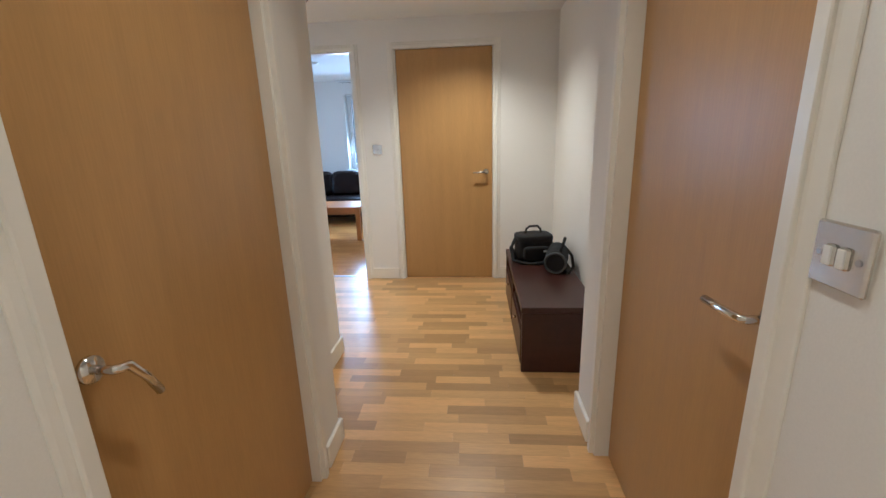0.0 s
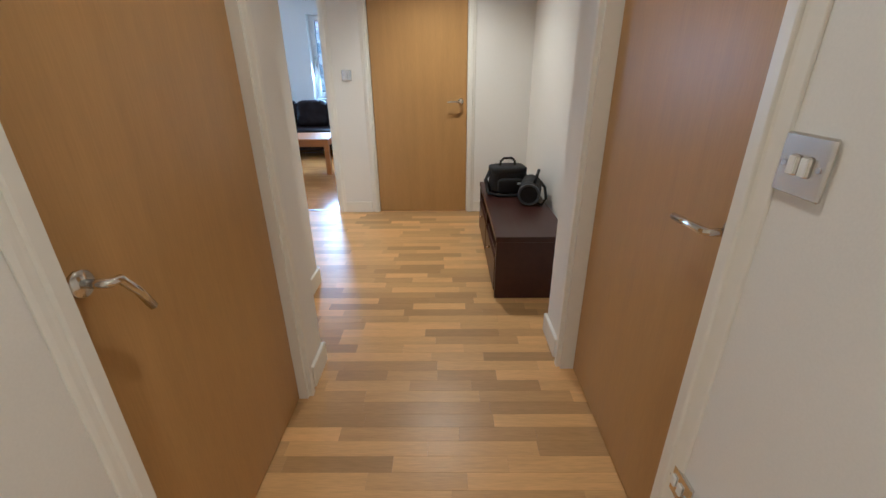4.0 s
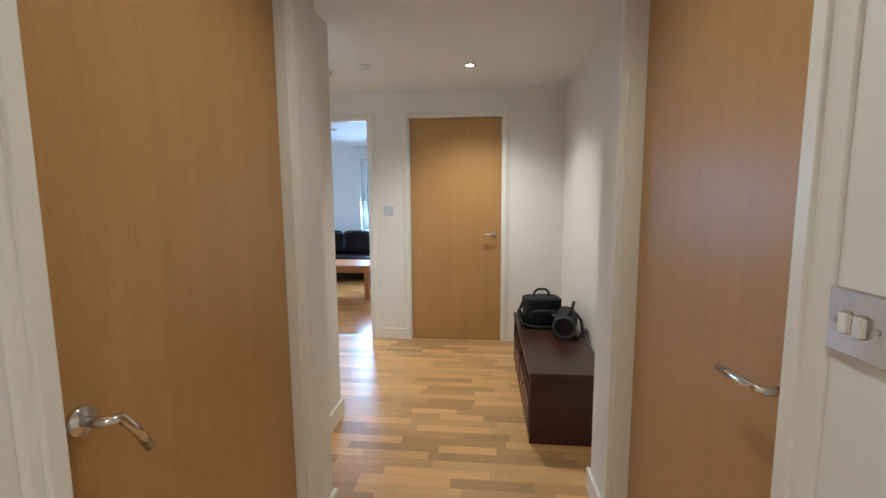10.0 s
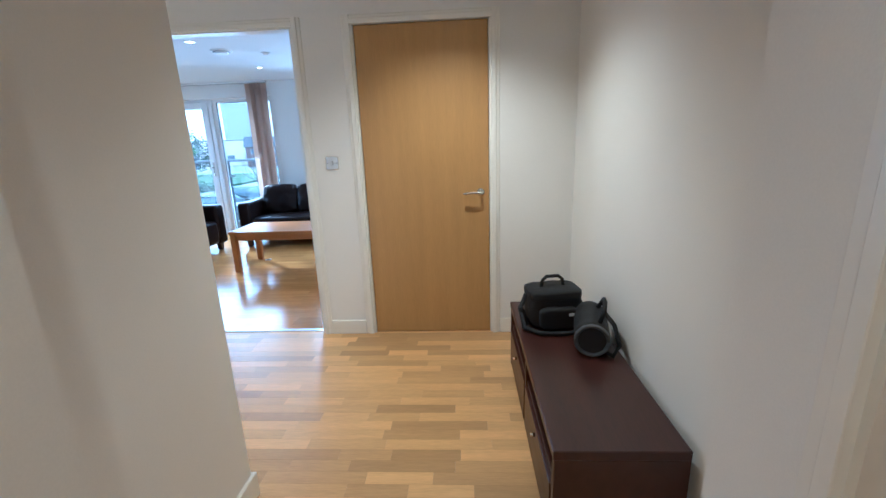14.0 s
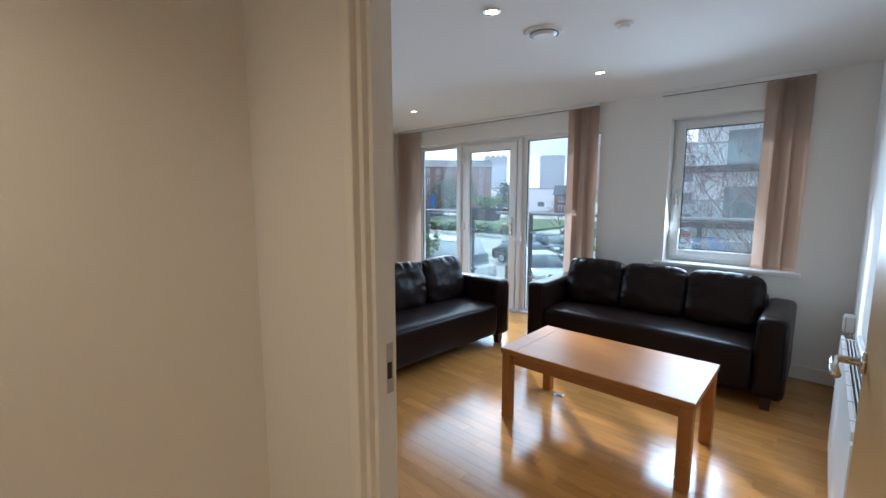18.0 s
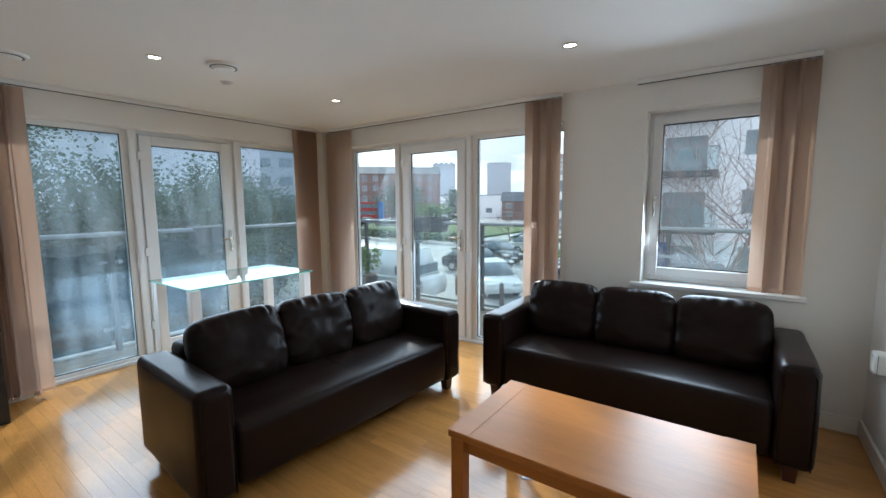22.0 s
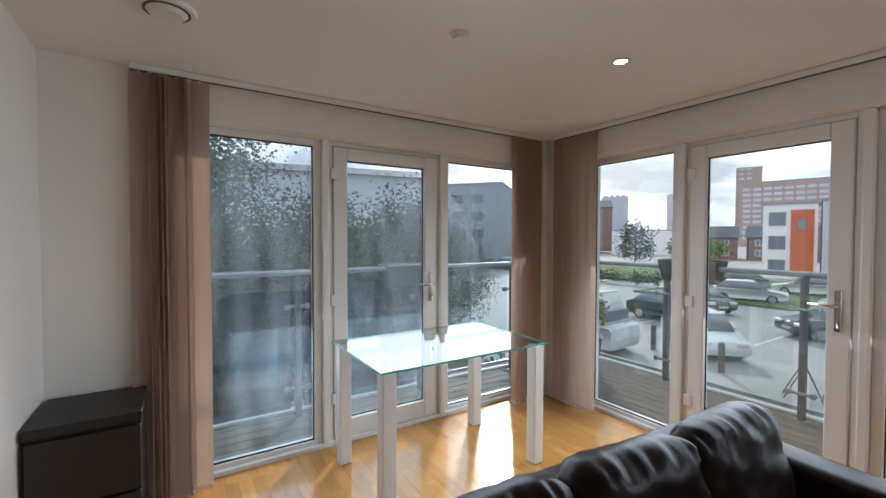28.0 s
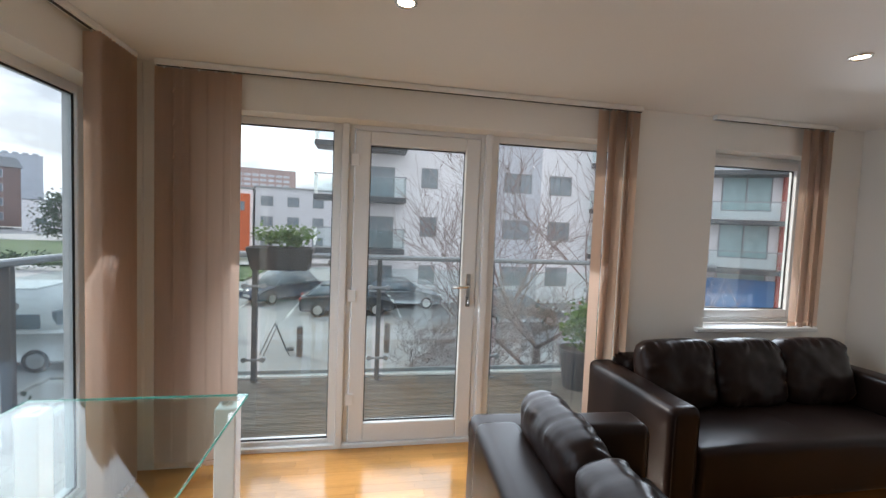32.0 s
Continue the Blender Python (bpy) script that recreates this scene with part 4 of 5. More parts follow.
# the first is a seen fitting; three unseen ones are added for light
for x, y, k, wide in ((-0.55, 3.60, 2.35, 128), (-0.50, 1.35, 0.7, 140), (-0.5, -0.2, 1.4, 130), (-2.35, 3.25, 1.15, 140)):
    downlight(x, y, CZ, HALL_W * k, "lit recessed hall downlight, three of the four added unseen", spread=wide)
for x, y in ((-4.905, 6.875), (-2.897, 6.815), (-4.93, 5.54), (-2.885, 5.47)):
    downlight(x, y, CZ, ROOM_W, "lit recessed downlight in the living room ceiling")
downlight(-5.54, 4.10, KZ, ROOM_W, "lit recessed downlight in the kitchen ceiling")
downlight(-4.2, 3.3, KZ, ROOM_W, "lit recessed downlight in the kitchen ceiling")


def disc(name, x, y, r, h, label, rings=2):
    th = thing(name, pose(x, y, CZ), label, name.replace("_", " "))
    bm = bmesh.new()
    tube(bm, (0, 0, -h * 0.45), (0, 0, 0), r * 0.94, r, 36)
    part("base", bm, PLASTIC, th, smooth=False)
    bm = bmesh.new()
    tube(bm, (0, 0, -h), (0, 0, -h * 0.45), r * 0.55, r * 0.72, 36)
    part("cover", bm, PLASTIC, th)
    if rings > 1:
        bm = bmesh.new()
        tube(bm, (0, 0, -h * 0.55), (0, 0, -h * 0.45), r * 0.78, n=36)
        part("slot", bm, DARKGREY, th, "dark vent gap")
    return th


disc("ceiling_vent", -4.77, 5.862, 0.10, 0.03, "round white ceiling vent with a dark gap")
disc("ceiling_vent", -2.825, 5.87, 0.10, 0.03, "round white ceiling vent with a dark gap")
disc("ceiling_vent", -5.545, 5.02, 0.10, 0.03, "round white ceiling vent with a dark gap")
disc("smoke_detector", -5.112, 6.065, 0.045, 0.022, "small white round detector on the ceiling", 1)
disc("smoke_detector", -2.468, 6.057, 0.045, 0.022, "small white round detector on the ceiling", 1)
disc("smoke_detector", -1.32, 3.54, 0.05, 0.03, "small white round detector on the hall ceiling", 1)
disc("ceiling_vent", -1.66, 3.62, 0.09, 0.03, "round white ceiling vent in the hall")

# ---- kitchen tower ----
ku = thing("oven_tower", pose(-5.69, 3.735, 0), "tall kitchen unit with built-in oven and microwave", "kitchen unit")
KF = material("birch_laminate", (0.42, 0.295, 0.185), 0.35, vary=0.06, scale=2, stretch=(6, 6, 0.5))
BLACKGLASS = material("black_oven_glass", (0.008, 0.008, 0.009), 0.06, vary=0.1)
WD = 0.60
part("carcass", boxes((-0.57, -0.025, 0, WD, 0.11, 2.05)), KF, ku)
part("plinth", boxes((-0.5, -0.05, 0, WD, 0.0, 0.11)), STEEL, ku, "brushed metal plinth")


def bow_handle(parent, y, z, w):
    bm = bmesh.new()
    sweep(bm, [(0.0, y - w / 2, z), (0.022, y - w / 2 + 0.012, z), (0.030, y, z + 0.004), (0.022, y + w / 2 - 0.012, z), (0.0, y + w / 2, z)], 0.006, 8)
    part("handle", bm, STEEL, parent, "curved metal handle", smooth=True)


bow_handle(part("drawer_front", boxes((-0.022, 0.0, 0.003, WD - 0.003, 0.12, 0.595), bevel=0.002), KF, ku), 0.30, 0.50, 0.16)
bow_handle(part("cupboard_door", boxes((-0.022, 0.0, 0.003, WD - 0.003, 1.58, 2.045), bevel=0.002), KF, ku), 0.24, 1.64, 0.16)
ov = part("oven", boxes((-0.02, 0.004, 0.003, WD - 0.003, 0.602, 1.16), bevel=0.003), STEEL, ku, "built-in oven with steel front")
part("oven_glass", boxes((0.004, 0.006, 0.06, WD - 0.06, 0.70, 1.00)), BLACKGLASS, ov, "black oven window")
bm = bmesh.new()
tube(bm, (0.036, 0.05, 1.035), (0.036, WD - 0.05, 1.035), 0.010)
for y in (0.07, WD - 0.07):
    tube(bm, (0.0, y, 1.035), (0.036, y, 1.035), 0.007)
part("handle", bm, STEEL, ov, "steel bar handle", smooth=True)
part("display", boxes((0.004, 0.0055, 0.25, 0.36, 1.10, 1.135)), BLACKGLASS, ov)
part("digits", boxes((0.0055, 0.006, 0.285, 0.325, 1.11, 1.128)), glow("red_digits", (1.0, 0.05, 0.02), 2.0), ov, "glowing red clock digits")
for y in (0.12, 0.47):
    bm = bmesh.new()
    tube(bm, (0.004, y, 1.115), (0.022, y, 1.115), 0.016, n=18)
    part("knob", bm, STEEL, ov)
mw = part("microwave", boxes((-0.02, 0.004, 0.003, WD - 0.003, 1.17, 1.57), bevel=0.003), STEEL, ku, "built-in microwave with black glass front")
part("microwave_glass", boxes((0.004, 0.006, 0.012, WD - 0.012, 1.225, 1.53)), BLACKGLASS, mw)
part("microwave_window", boxes((0.006, 0.007, 0.05, 0.39, 1.28, 1.46)), ASHBLACK, mw)
bm = bmesh.new()
tube(bm, (0.006, 0.51, 1.42), (0.020, 0.51, 1.42), 0.018, n=18)
part("dial", bm, STEEL, mw)
for z in (1.34, 1.30, 1.265):
    part("button", boxes((0.006, 0.009, 0.485, 0.54, z, z + 0.012), bevel=0.001), STEEL, mw)
solid("kitchen_floor", boxes((-6.3, -2.99, 2.0, 4.372, -0.011, 0.003)), material("dark_slate_tile", (0.035, 0.037, 0.042), 0.35, vary=0.2, scale=4), "dark slate-grey kitchen floor", "floor")


# ---- balcony ----
G = -3.0
bal = thing("balcony", pose(0, 0, 0), "timber-decked balcony round the corner of the flat", "balcony", kind="structure")
part("slab", boxes((-7.30, -6.50, 4.2, 9.42, -0.32, -0.10), (-6.50, -1.2, 8.05, 9.42, -0.32, -0.10)), DARKGREY, bal)
part("edge_trim", boxes((-7.32, -1.2, 9.36, 9.445, -0.062, -0.035), (-7.32, -7.235, 4.2, 9.36, -0.062, -0.035), bevel=0.004), UPVC, bal, "pale edge trim of the deck")
part("fascia", boxes((-7.32, -1.2, 9.42, 9.44, -0.36, 0.0), (-7.32, -7.30, 4.2, 9.42, -0.36, 0.0)), GALV, bal)


def railing(name, m, length, posts, mats, label):
    th = thing(name, m, label, "balustrade")
    part("handrail", boxes((0, length, -0.03, 0.03, 1.10, 1.145), bevel=0.012), GALV, th, "flat grey steel handrail")
    for x in posts:
        po = part("post", boxes((x - 0.022, x + 0.022, -0.03, 0.03, -0.09, 1.10), bevel=0.004), DARKGREY, th)
        part("base_plate", boxes((x - 0.06, x + 0.06, -0.05, 0.05, -0.075, -0.06), bevel=0.002), GALV, po)
        for z in (0.16, 0.84):
            bm = boxes((x - 0.085, x + 0.085, -0.05, -0.036, z - 0.012, z + 0.012), bevel=0.004)
            for s in (-0.08, 0.08):
                tube(bm, (x + s, -0.052, z), (x + s, -0.012, z), 0.024, n=16)
            part("glass_clamp", bm, GALV, po)
    for a, b, mat in zip(posts, posts[1:], mats):
        p = part("glass_panel", boxes((a + 0.055, b - 0.055, -0.034, -0.024, 0.0, 1.02), bevel=0.002), mat, th)
        p.visible_shadow = False
    return th


railing("balustrade", pose(-7.15, 9.30, 0), 5.95, (0.06, 1.135, 2.255, 3.37, 4.48, 5.6), (CLEARB,) * 5, "steel balcony rail with clear glass panels")
railing("balustrade", pose(-7.15, 9.24, 0, 0, 0, -90), 5.0, (0.06, 1.04, 2.22, 3.37, 4.53), (CLEARB, CLEARB, FROST, FROST), "steel balcony rail with dirty pale glass panels")

POT = material("dark_plastic_pot", (0.035, 0.035, 0.038), 0.5, vary=0.2, scale=8)
SOIL = material("soil", (0.03, 0.02, 0.013), 0.95, vary=0.4, scale=30)
LEAF = material("leaf_green", (0.07, 0.16, 0.025), 0.5, vary=0.35, scale=9, random_tint=0.5)
LEAF2 = material("evergreen_leaf", (0.04, 0.068, 0.036), 0.55, vary=0.4, scale=4, random_tint=0.6)
BARK = material("grey_bark", (0.13, 0.095, 0.08), 0.85, vary=0.25, scale=8, bump=0.4, bump_scale=40)


for lm in (LEAF, LEAF2):
    ln_, ll = lm.node_tree.nodes, lm.node_tree.links
    lt, lx = ln_.new("ShaderNodeBsdfTranslucent"), ln_.new("ShaderNodeMixShader")
    lt.inputs["Color"].default_value = (0.16, 0.26, 0.06, 1) if lm is LEAF else (0.06, 0.10, 0.045, 1)
    lx.inputs["Fac"].default_value = 0.4
    ll.new(ln_["Principled BSDF"].outputs["BSDF"], lx.inputs[1])
    ll.new(lt.outputs["BSDF"], lx.inputs[2])
    ll.new(lx.outputs["Shader"], ln_["Material Output"].inputs["Surface"])


def leaves(bm, centre, spread, n, size, rnd, up=0.4):
    for _ in range(n):
        c = Vector(centre) + Vector((rnd.gauss(0, spread[0]), rnd.gauss(0, spread[1]), rnd.gauss(0, spread[2])))
        q = Euler((rnd.uniform(-1.2, 1.2), rnd.uniform(-1.2, 1.2), rnd.uniform(0, 6.28))).to_matrix()
        s = size * rnd.uniform(0.6, 1.4)
        a, b, d, e = (bm.verts.new(c + q @ Vector(p)) for p in ((0, 0, 0), (s * 0.35, s * 0.5, s * 0.08), (0, s, 0), (-s * 0.35, s * 0.5, s * 0.08)))
        bm.faces.new((a, b, d, e))


def trough(m, seed, label, planted=True):
    th = thing("planter", m, label, "planter", group="rail planters")
    bm = bmesh.new()
    box(bm, -0.29, 0.29, -0.11, 0.11, 0, 0.21, bevel=0.012)
    for v in bm.verts:
        if v.co.z < 0.1:
            v.co.x *= 0.86
            v.co.y *= 0.8
    part("trough", bm, POT, th)
    part("soil", boxes((-0.26, 0.26, -0.09, 0.09, 0.205, 0.214)), SOIL, th)
    if not planted:
        part("rim", boxes((-0.295, 0.295, -0.115, -0.10, 0.2, 0.214), (-0.295, 0.295, 0.10, 0.115, 0.2, 0.214), bevel=0.003), GALV, th, "pale worn rim")
        return
    rnd = random.Random(seed)
    bm = bmesh.new()
    for i in range(16):
        leaves(bm, (rnd.uniform(-0.24, 0.24), rnd.uniform(-0.07, 0.07), 0.27 + rnd.uniform(0, 0.07)), (0.045, 0.05, 0.04), 55, 0.035, rnd)
    part("foliage", bm, LEAF, th, "bushy fresh green leaves")


trough(pose(-5.80, 9.34, 0.985), 3, "dark trough of green plants hung on the balcony rail")
trough(pose(-7.20, 6.93, 0.945, 0, 0, 90), 5, "empty dark trough hung on the balcony rail", planted=False)


def pot(m, seed, label):
    th = thing("plant_pot", m, label, "plant pot", group="balcony pots")
    bm = bmesh.new()
    tube(bm, (0, 0, 0), (0, 0, 0.38), 0.13, 0.19, 24)
    part("pot", bm, POT, th, smooth=False)
    bm = bmesh.new()
    tube(bm, (0, 0, 0.38), (0, 0, 0.383), 0.175, n=24)
    part("soil", bm, SOIL, th)
    rnd = random.Random(seed)
    bm = bmesh.new()
    for i in range(14):
        leaves(bm, (rnd.uniform(-0.14, 0.14), rnd.uniform(-0.14, 0.14), 0.45 + rnd.uniform(0, 0.28)), (0.04, 0.04, 0.06), 45, 0.05, rnd)
    part("foliage", bm, LEAF, th, "leafy green shoots")


pot(pose(-6.70, 8.88, -0.06), 11, "tall dark pot with green plant on the balcony")
pot(pose(-2.98, 8.95, -0.06), 12, "tall dark pot with green plant on the balcony")

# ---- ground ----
# base far above real asphalt: sunlit, wet-looking brightness is put into the colour
ASPHALT_LIFTED = material("asphalt", (0.36, 0.355, 0.355), 0.72, vary=0.2, scale=0.16, bump=0.3, bump_scale=60)
GRASS = material("grass", (0.07, 0.13, 0.03), 0.9, vary=0.3, scale=0.6, bump=0.5, bump_scale=30)
PAVE = material("pale_paving", (0.42, 0.40, 0.38), 0.8, vary=0.1, scale=0.5)
LINE = material("white_road_paint", (0.7, 0.7, 0.68), 0.7, vary=0.1)
solid("ground", boxes((-1500, 1500, -1500, 1500, G - 0.5, G)), ASPHALT_LIFTED, "grey car park and road asphalt, paled for sun and wet sheen", "ground")
solid("pavement", boxes((-13.0, 6.0, 10.6, 17.5, G - 0.1, G + 0.06)), PAVE, "pale paved strip below the balcony", "pavement")
solid("grass_bank", boxes((-80, -28, 44, 72, G - 0.2, G + 0.25), (-24, -13.5, 36.5, 56, G - 0.2, G + 0.15), (-40, -9.5, -10, 14, G - 0.2, G + 0.05)), GRASS, "short green grass beside the roads", "grass")
for i in range(9):
    solid("bay_line", boxes((-19 + i * 2.6, -18.9 + i * 2.6, 25.0, 29.6, G, G + 0.006)), LINE, "white painted parking bay line", "road marking")
bm = boxes((-12.5, 6, 10.55, 10.7, G, G + 0.14), (-13.15, -13.0, 10.55, 17.6, G, G + 0.14), (-13.0, 6.0, 17.5, 17.62, G, G + 0.12))
solid("kerb", bm, PAVE, "pale stone kerb edging the paving", "kerb")

# ---- buildings ----
RENDER_WHITE = material("white_render", (0.93, 0.89, 0.90), 0.85, vary=0.05, scale=0.4)
RENDER_GREY = material("grey_render", (0.62, 0.62, 0.66), 0.85, vary=0.05, scale=0.4)
RENDER_ORANGE = material("orange_render", (0.62, 0.14, 0.05), 0.8, vary=0.05, scale=0.4)
RENDER_RED = material("red_render", (0.50, 0.09, 0.07), 0.8, vary=0.05, scale=0.4)
BRICK = material("brown_brick", (0.25, 0.165, 0.145), 0.9, vary=0.15, scale=0.5)
# aerial haze is mixed into the next two wall colours
HAZEBRICK = material("hazed_brick", (0.46, 0.34, 0.32), 0.9, vary=0.08, scale=0.1)
HAZEGREY = material("hazed_concrete", (0.56, 0.58, 0.64), 0.9, vary=0.06, scale=0.1)
SLATEGREY = material("grey_cladding", (0.34, 0.37, 0.41), 0.8, vary=0.08, scale=0.3)
SLATE = material("slate_roof", (0.12, 0.13, 0.15), 0.7, vary=0.15, scale=1)
# base lifted to paint in mirrored sky; the surface itself reflects little
WINDOWGLASS = material("sky_toned_window_glass", (0.19, 0.23, 0.27), 0.08, vary=0.2, scale=2)
# glass of the far blocks, its colour lightened to imitate haze
HAZEWIN = material("hazed_window_glass", (0.60, 0.63, 0.68), 0.3, vary=0.2, scale=0.3)
# paler still: sky reflection and net curtains together in one base colour
SKYPALE = material("sky_paled_window_glass", (0.30, 0.34, 0.37), 0.1, vary=0.25, scale=1.5)
BLUEPANEL = material("blue_cladding", (0.05, 0.20, 0.46), 0.5, vary=0.08)
TEALGLASS = material("teal_tinted_glazing", (0.40, 0.55, 0.56), 0.1, vary=0.2, scale=1.5)
FRAMEGREY = material("grey_window_frame", (0.30, 0.31, 0.32), 0.5)


def building(name, m, w, d, h, mat, label, windows=(), roof=0.0, win_mat=None, category="building", glazed=None):
    """Local x along the front, which faces -y; windows: (x, z, width, height) of each."""
    th = thing(name, m, label, category)
    part("wall", boxes((0, w, 0, d, 0, h)), mat, th)
    if roof:
        bm = bmesh.new()
        v = [bm.verts.new(p) for p in ((-0.4, -0.4, h), (w + 0.4, -0.4, h), (w + 0.4, d + 0.4, h), (-0.4, d + 0.4, h), (-0.2, d / 2, h + roof), (w + 0.2, d / 2, h + roof))]
        for f in ((0, 1, 5, 4), (2, 3, 4, 5), (3, 0, 4), (1, 2, 5), (3, 2, 1, 0)):
            bm.faces.new([v[k] for k in f])
        part("roof", bm, SLATE, th, "pitched slate roof")
    else:
        part("roof", boxes((-0.12, w + 0.12, -0.12, d + 0.12, h, h + 0.25)), FRAMEGREY, th, "flat roof edge")
    for x, z, ww, hh in windows:
        wi = part("window", boxes((x, x + 0.07, -0.05, 0.02, z, z + hh), (x + ww - 0.07, x + ww, -0.05, 0.02, z, z + hh), (x + 0.07, x + ww - 0.07, -0.05, 0.02, z, z + 0.07), (x + 0.07, x + ww - 0.07, -0.05, 0.02, z + hh - 0.07, z + hh), (x + ww / 2 - 0.03, x + ww / 2 + 0.03, -0.05, 0.02, z + 0.07, z + hh - 0.07)), win_mat or FRAMEGREY, th)
        part("pane", boxes((x + 0.07, x + ww - 0.07, -0.02, 0.012, z + 0.07, z + hh - 0.07)), glazed or WINDOWGLASS, wi)
    return th


def balcony_on(th, x0, x1, z, depth=1.5):
    sl = part("balcony", boxes((x0, x1, -depth, 0, z - 0.28, z), bevel=0.02), DARKGREY, th, "projecting balcony with glass rail")
    p = part("glass_rail", boxes((x0 + 0.04, x1 - 0.04, -depth + 0.03, -depth + 0.045, z + 0.06, z + 1.0), (x0 + 0.03, x0 + 0.045, -depth + 0.05, -0.02, z + 0.06, z + 1.0), (x1 - 0.045, x1 - 0.03, -depth + 0.05, -0.02, z + 0.06, z + 1.0)), CLEARB, sl)
    part("top_rail", boxes((x0, x1, -depth, -depth + 0.05, z + 1.02, z + 1.08), (x0, x0 + 0.05, -depth + 0.05, 0, z + 1.02, z + 1.08), (x1 - 0.05, x1, -depth + 0.05, 0, z + 1.02, z + 1.08)), GALV, sl)


wins = []
for s in range(5):
    z = 1.05 + s * 2.75
    wins += [(1.35, z - 0.95, 1.85, 2.0), (4.7, z, 0.95, 1.12), (9.6, z, 1.72, 1.15), (12.45, z, 1.4, 1.15), (16.6, z - 0.95, 1.9, 2.0)]
wb = building("apartment_block", pose(-6.8, 29.0, G), 19.0, 12, 14.6, RENDER_WHITE, "white rendered apartment block with glass-railed balconies", wins, glazed=SKYPALE)
part("wall_panel", boxes((8.4, 11.9, -0.014, 0.02, 0.1, 14.4)), RENDER_GREY, wb, "pale grey rendered panel")
for s in range(1, 5):
    balcony_on(wb, -1.0, 3.75, 3.1 + (s - 1) * 2.75)
    balcony_on(wb, 15.1, 18.4, 3.1 + (s - 1) * 2.75)
wins = []
for s in range(4):
    z = 0.3 + s * 2.9
    wins += [(1.2, z, 2.6, 2.15), (5.2, z, 2.6, 2.15), (9.0, z + 0.5, 1.4, 1.2)]
rb = building("apartment_block", pose(15.5, 28.5, G, 0, 0, -30), 12, 11, 11.8, RENDER_WHITE, "white and red apartment block with teal glazed balconies", wins, glazed=TEALGLASS)
for x in (0.0, 4.3, 8.3):
    part("red_fin", boxes((x, x + 0.45, -0.25, 0.0, 0.0, 11.7), bevel=0.02), RENDER_RED, rb, "red vertical fin")
part("blue_panel", boxes((0.6, 8.0, -0.12, 0.0, 0.1, 1.9)), BLUEPANEL, rb, "blue ground floor cladding")
for s in range(1, 4):
    balcony_on(rb, 0.4, 9.6, 2.6 + (s - 1) * 2.9)

wins = [(0.5, 0.6 + s * 2.6, 1.5, 1.5) for s in range(3)]
ob = building("flats", pose(-23.8, 60.3, G, 0, 0, 16), 4.6, 9, 8.1, RENDER_WHITE, "white flats with an orange stair bay beyond the car park", wins)
part("stair_bay", boxes((2.4, 4.3, -0.25, 0.3, 0.4, 7.5), bevel=0.02), RENDER_ORANGE, ob, "orange rendered bay")
part("bay_window", boxes((3.0, 3.7, -0.28, -0.2, 5.4, 6.5)), WINDOWGLASS, ob)
wins = [(0.6 + i * 3.2, 0.9 + s * 2.6, 1.5, 1.3) for s in range(3) for i in range(3)]
building("flats", pose(-19.1, 61.8, G, 0, 0, 16), 10.5, 9, 8.4, RENDER_GREY, "pale grey flats beyond the car park", wins)
wins = [(2 + i * 4.4, 4 + s * 2.9, 3.4, 1.4) for s in range(10) for i in range(13)]
# skyline blocks: their haze lies in the wall and pane colours
building("slab_block", pose(-110, 265, G, 0, 0, 15.7), 62, 14, 34.5, HAZEBRICK, "long haze-paled brown brick slab block in the distance", wins, win_mat=RENDER_WHITE, glazed=HAZEWIN)
for x, y, w, h, a, mt, lb in ((-171, 303, 19, 35.2, 27, HAZEGREY, "haze-paled grey tower block on the skyline"), (-204, 274, 18, 34.8, 36, HAZEGREY, "haze-paled grey tower block on the skyline"), (-126, 300, 13, 48, 20, HAZEBRICK, "haze-paled brown tower block on the skyline"), (-209, 255, 12, 30.8, 40, HAZEGREY, "haze-paled grey tower block on the skyline")):
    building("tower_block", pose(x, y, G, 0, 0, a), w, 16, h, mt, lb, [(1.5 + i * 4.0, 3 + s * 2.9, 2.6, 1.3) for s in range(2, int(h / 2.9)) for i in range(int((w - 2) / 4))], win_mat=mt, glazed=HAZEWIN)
wins = [(1.5 + i * 3.4, 1.4 + s * 3.1, 1.3, 1.7) for s in range(4) for i in range(12)]
building("brick_flats", pose(-112, 84, G + 0.5, 0, 0, 44), 43, 11, 13.0, BRICK, "four-storey brown brick flats with pale windows", wins, roof=2.6, win_mat=RENDER_WHITE)
building("garage", pose(-74.8, 105, G, 0, 0, 31.6), 18.3, 9, 6.4, RENDER_WHITE, "low pale flat-roofed building by the grass", [(2.0, 1.4, 1.8, 1.3), (8.0, 1.4, 1.8, 1.3), (13.5, 1.4, 1.8, 1.3)])
wins = [(1.2 + i * 3.5, 1.3 + s * 3.0, 2.2, 1.6) for s in range(4) for i in range(10)]
building("office_block", pose(-87, 27, G, 0, 0, 39.4), 38, 12, 13.6, SLATEGREY, "long grey flat-roofed block beyond the trees", wins)
for k in range(3):
    building("house", pose(-50.5 + k * 9.5, 97.5 + k * 3.6, G, 0, 0, 24), 8.4, 8, 4.6, BRICK, "red brick house with pitched roof", [(1.0, 0.9, 1.5, 1.2), (5.4, 0.9, 1.5, 1.2), (1.0, 3.0, 1.5, 1.1), (5.4, 3.0, 1.5, 1.1)], roof=2.4, win_mat=RENDER_WHITE)
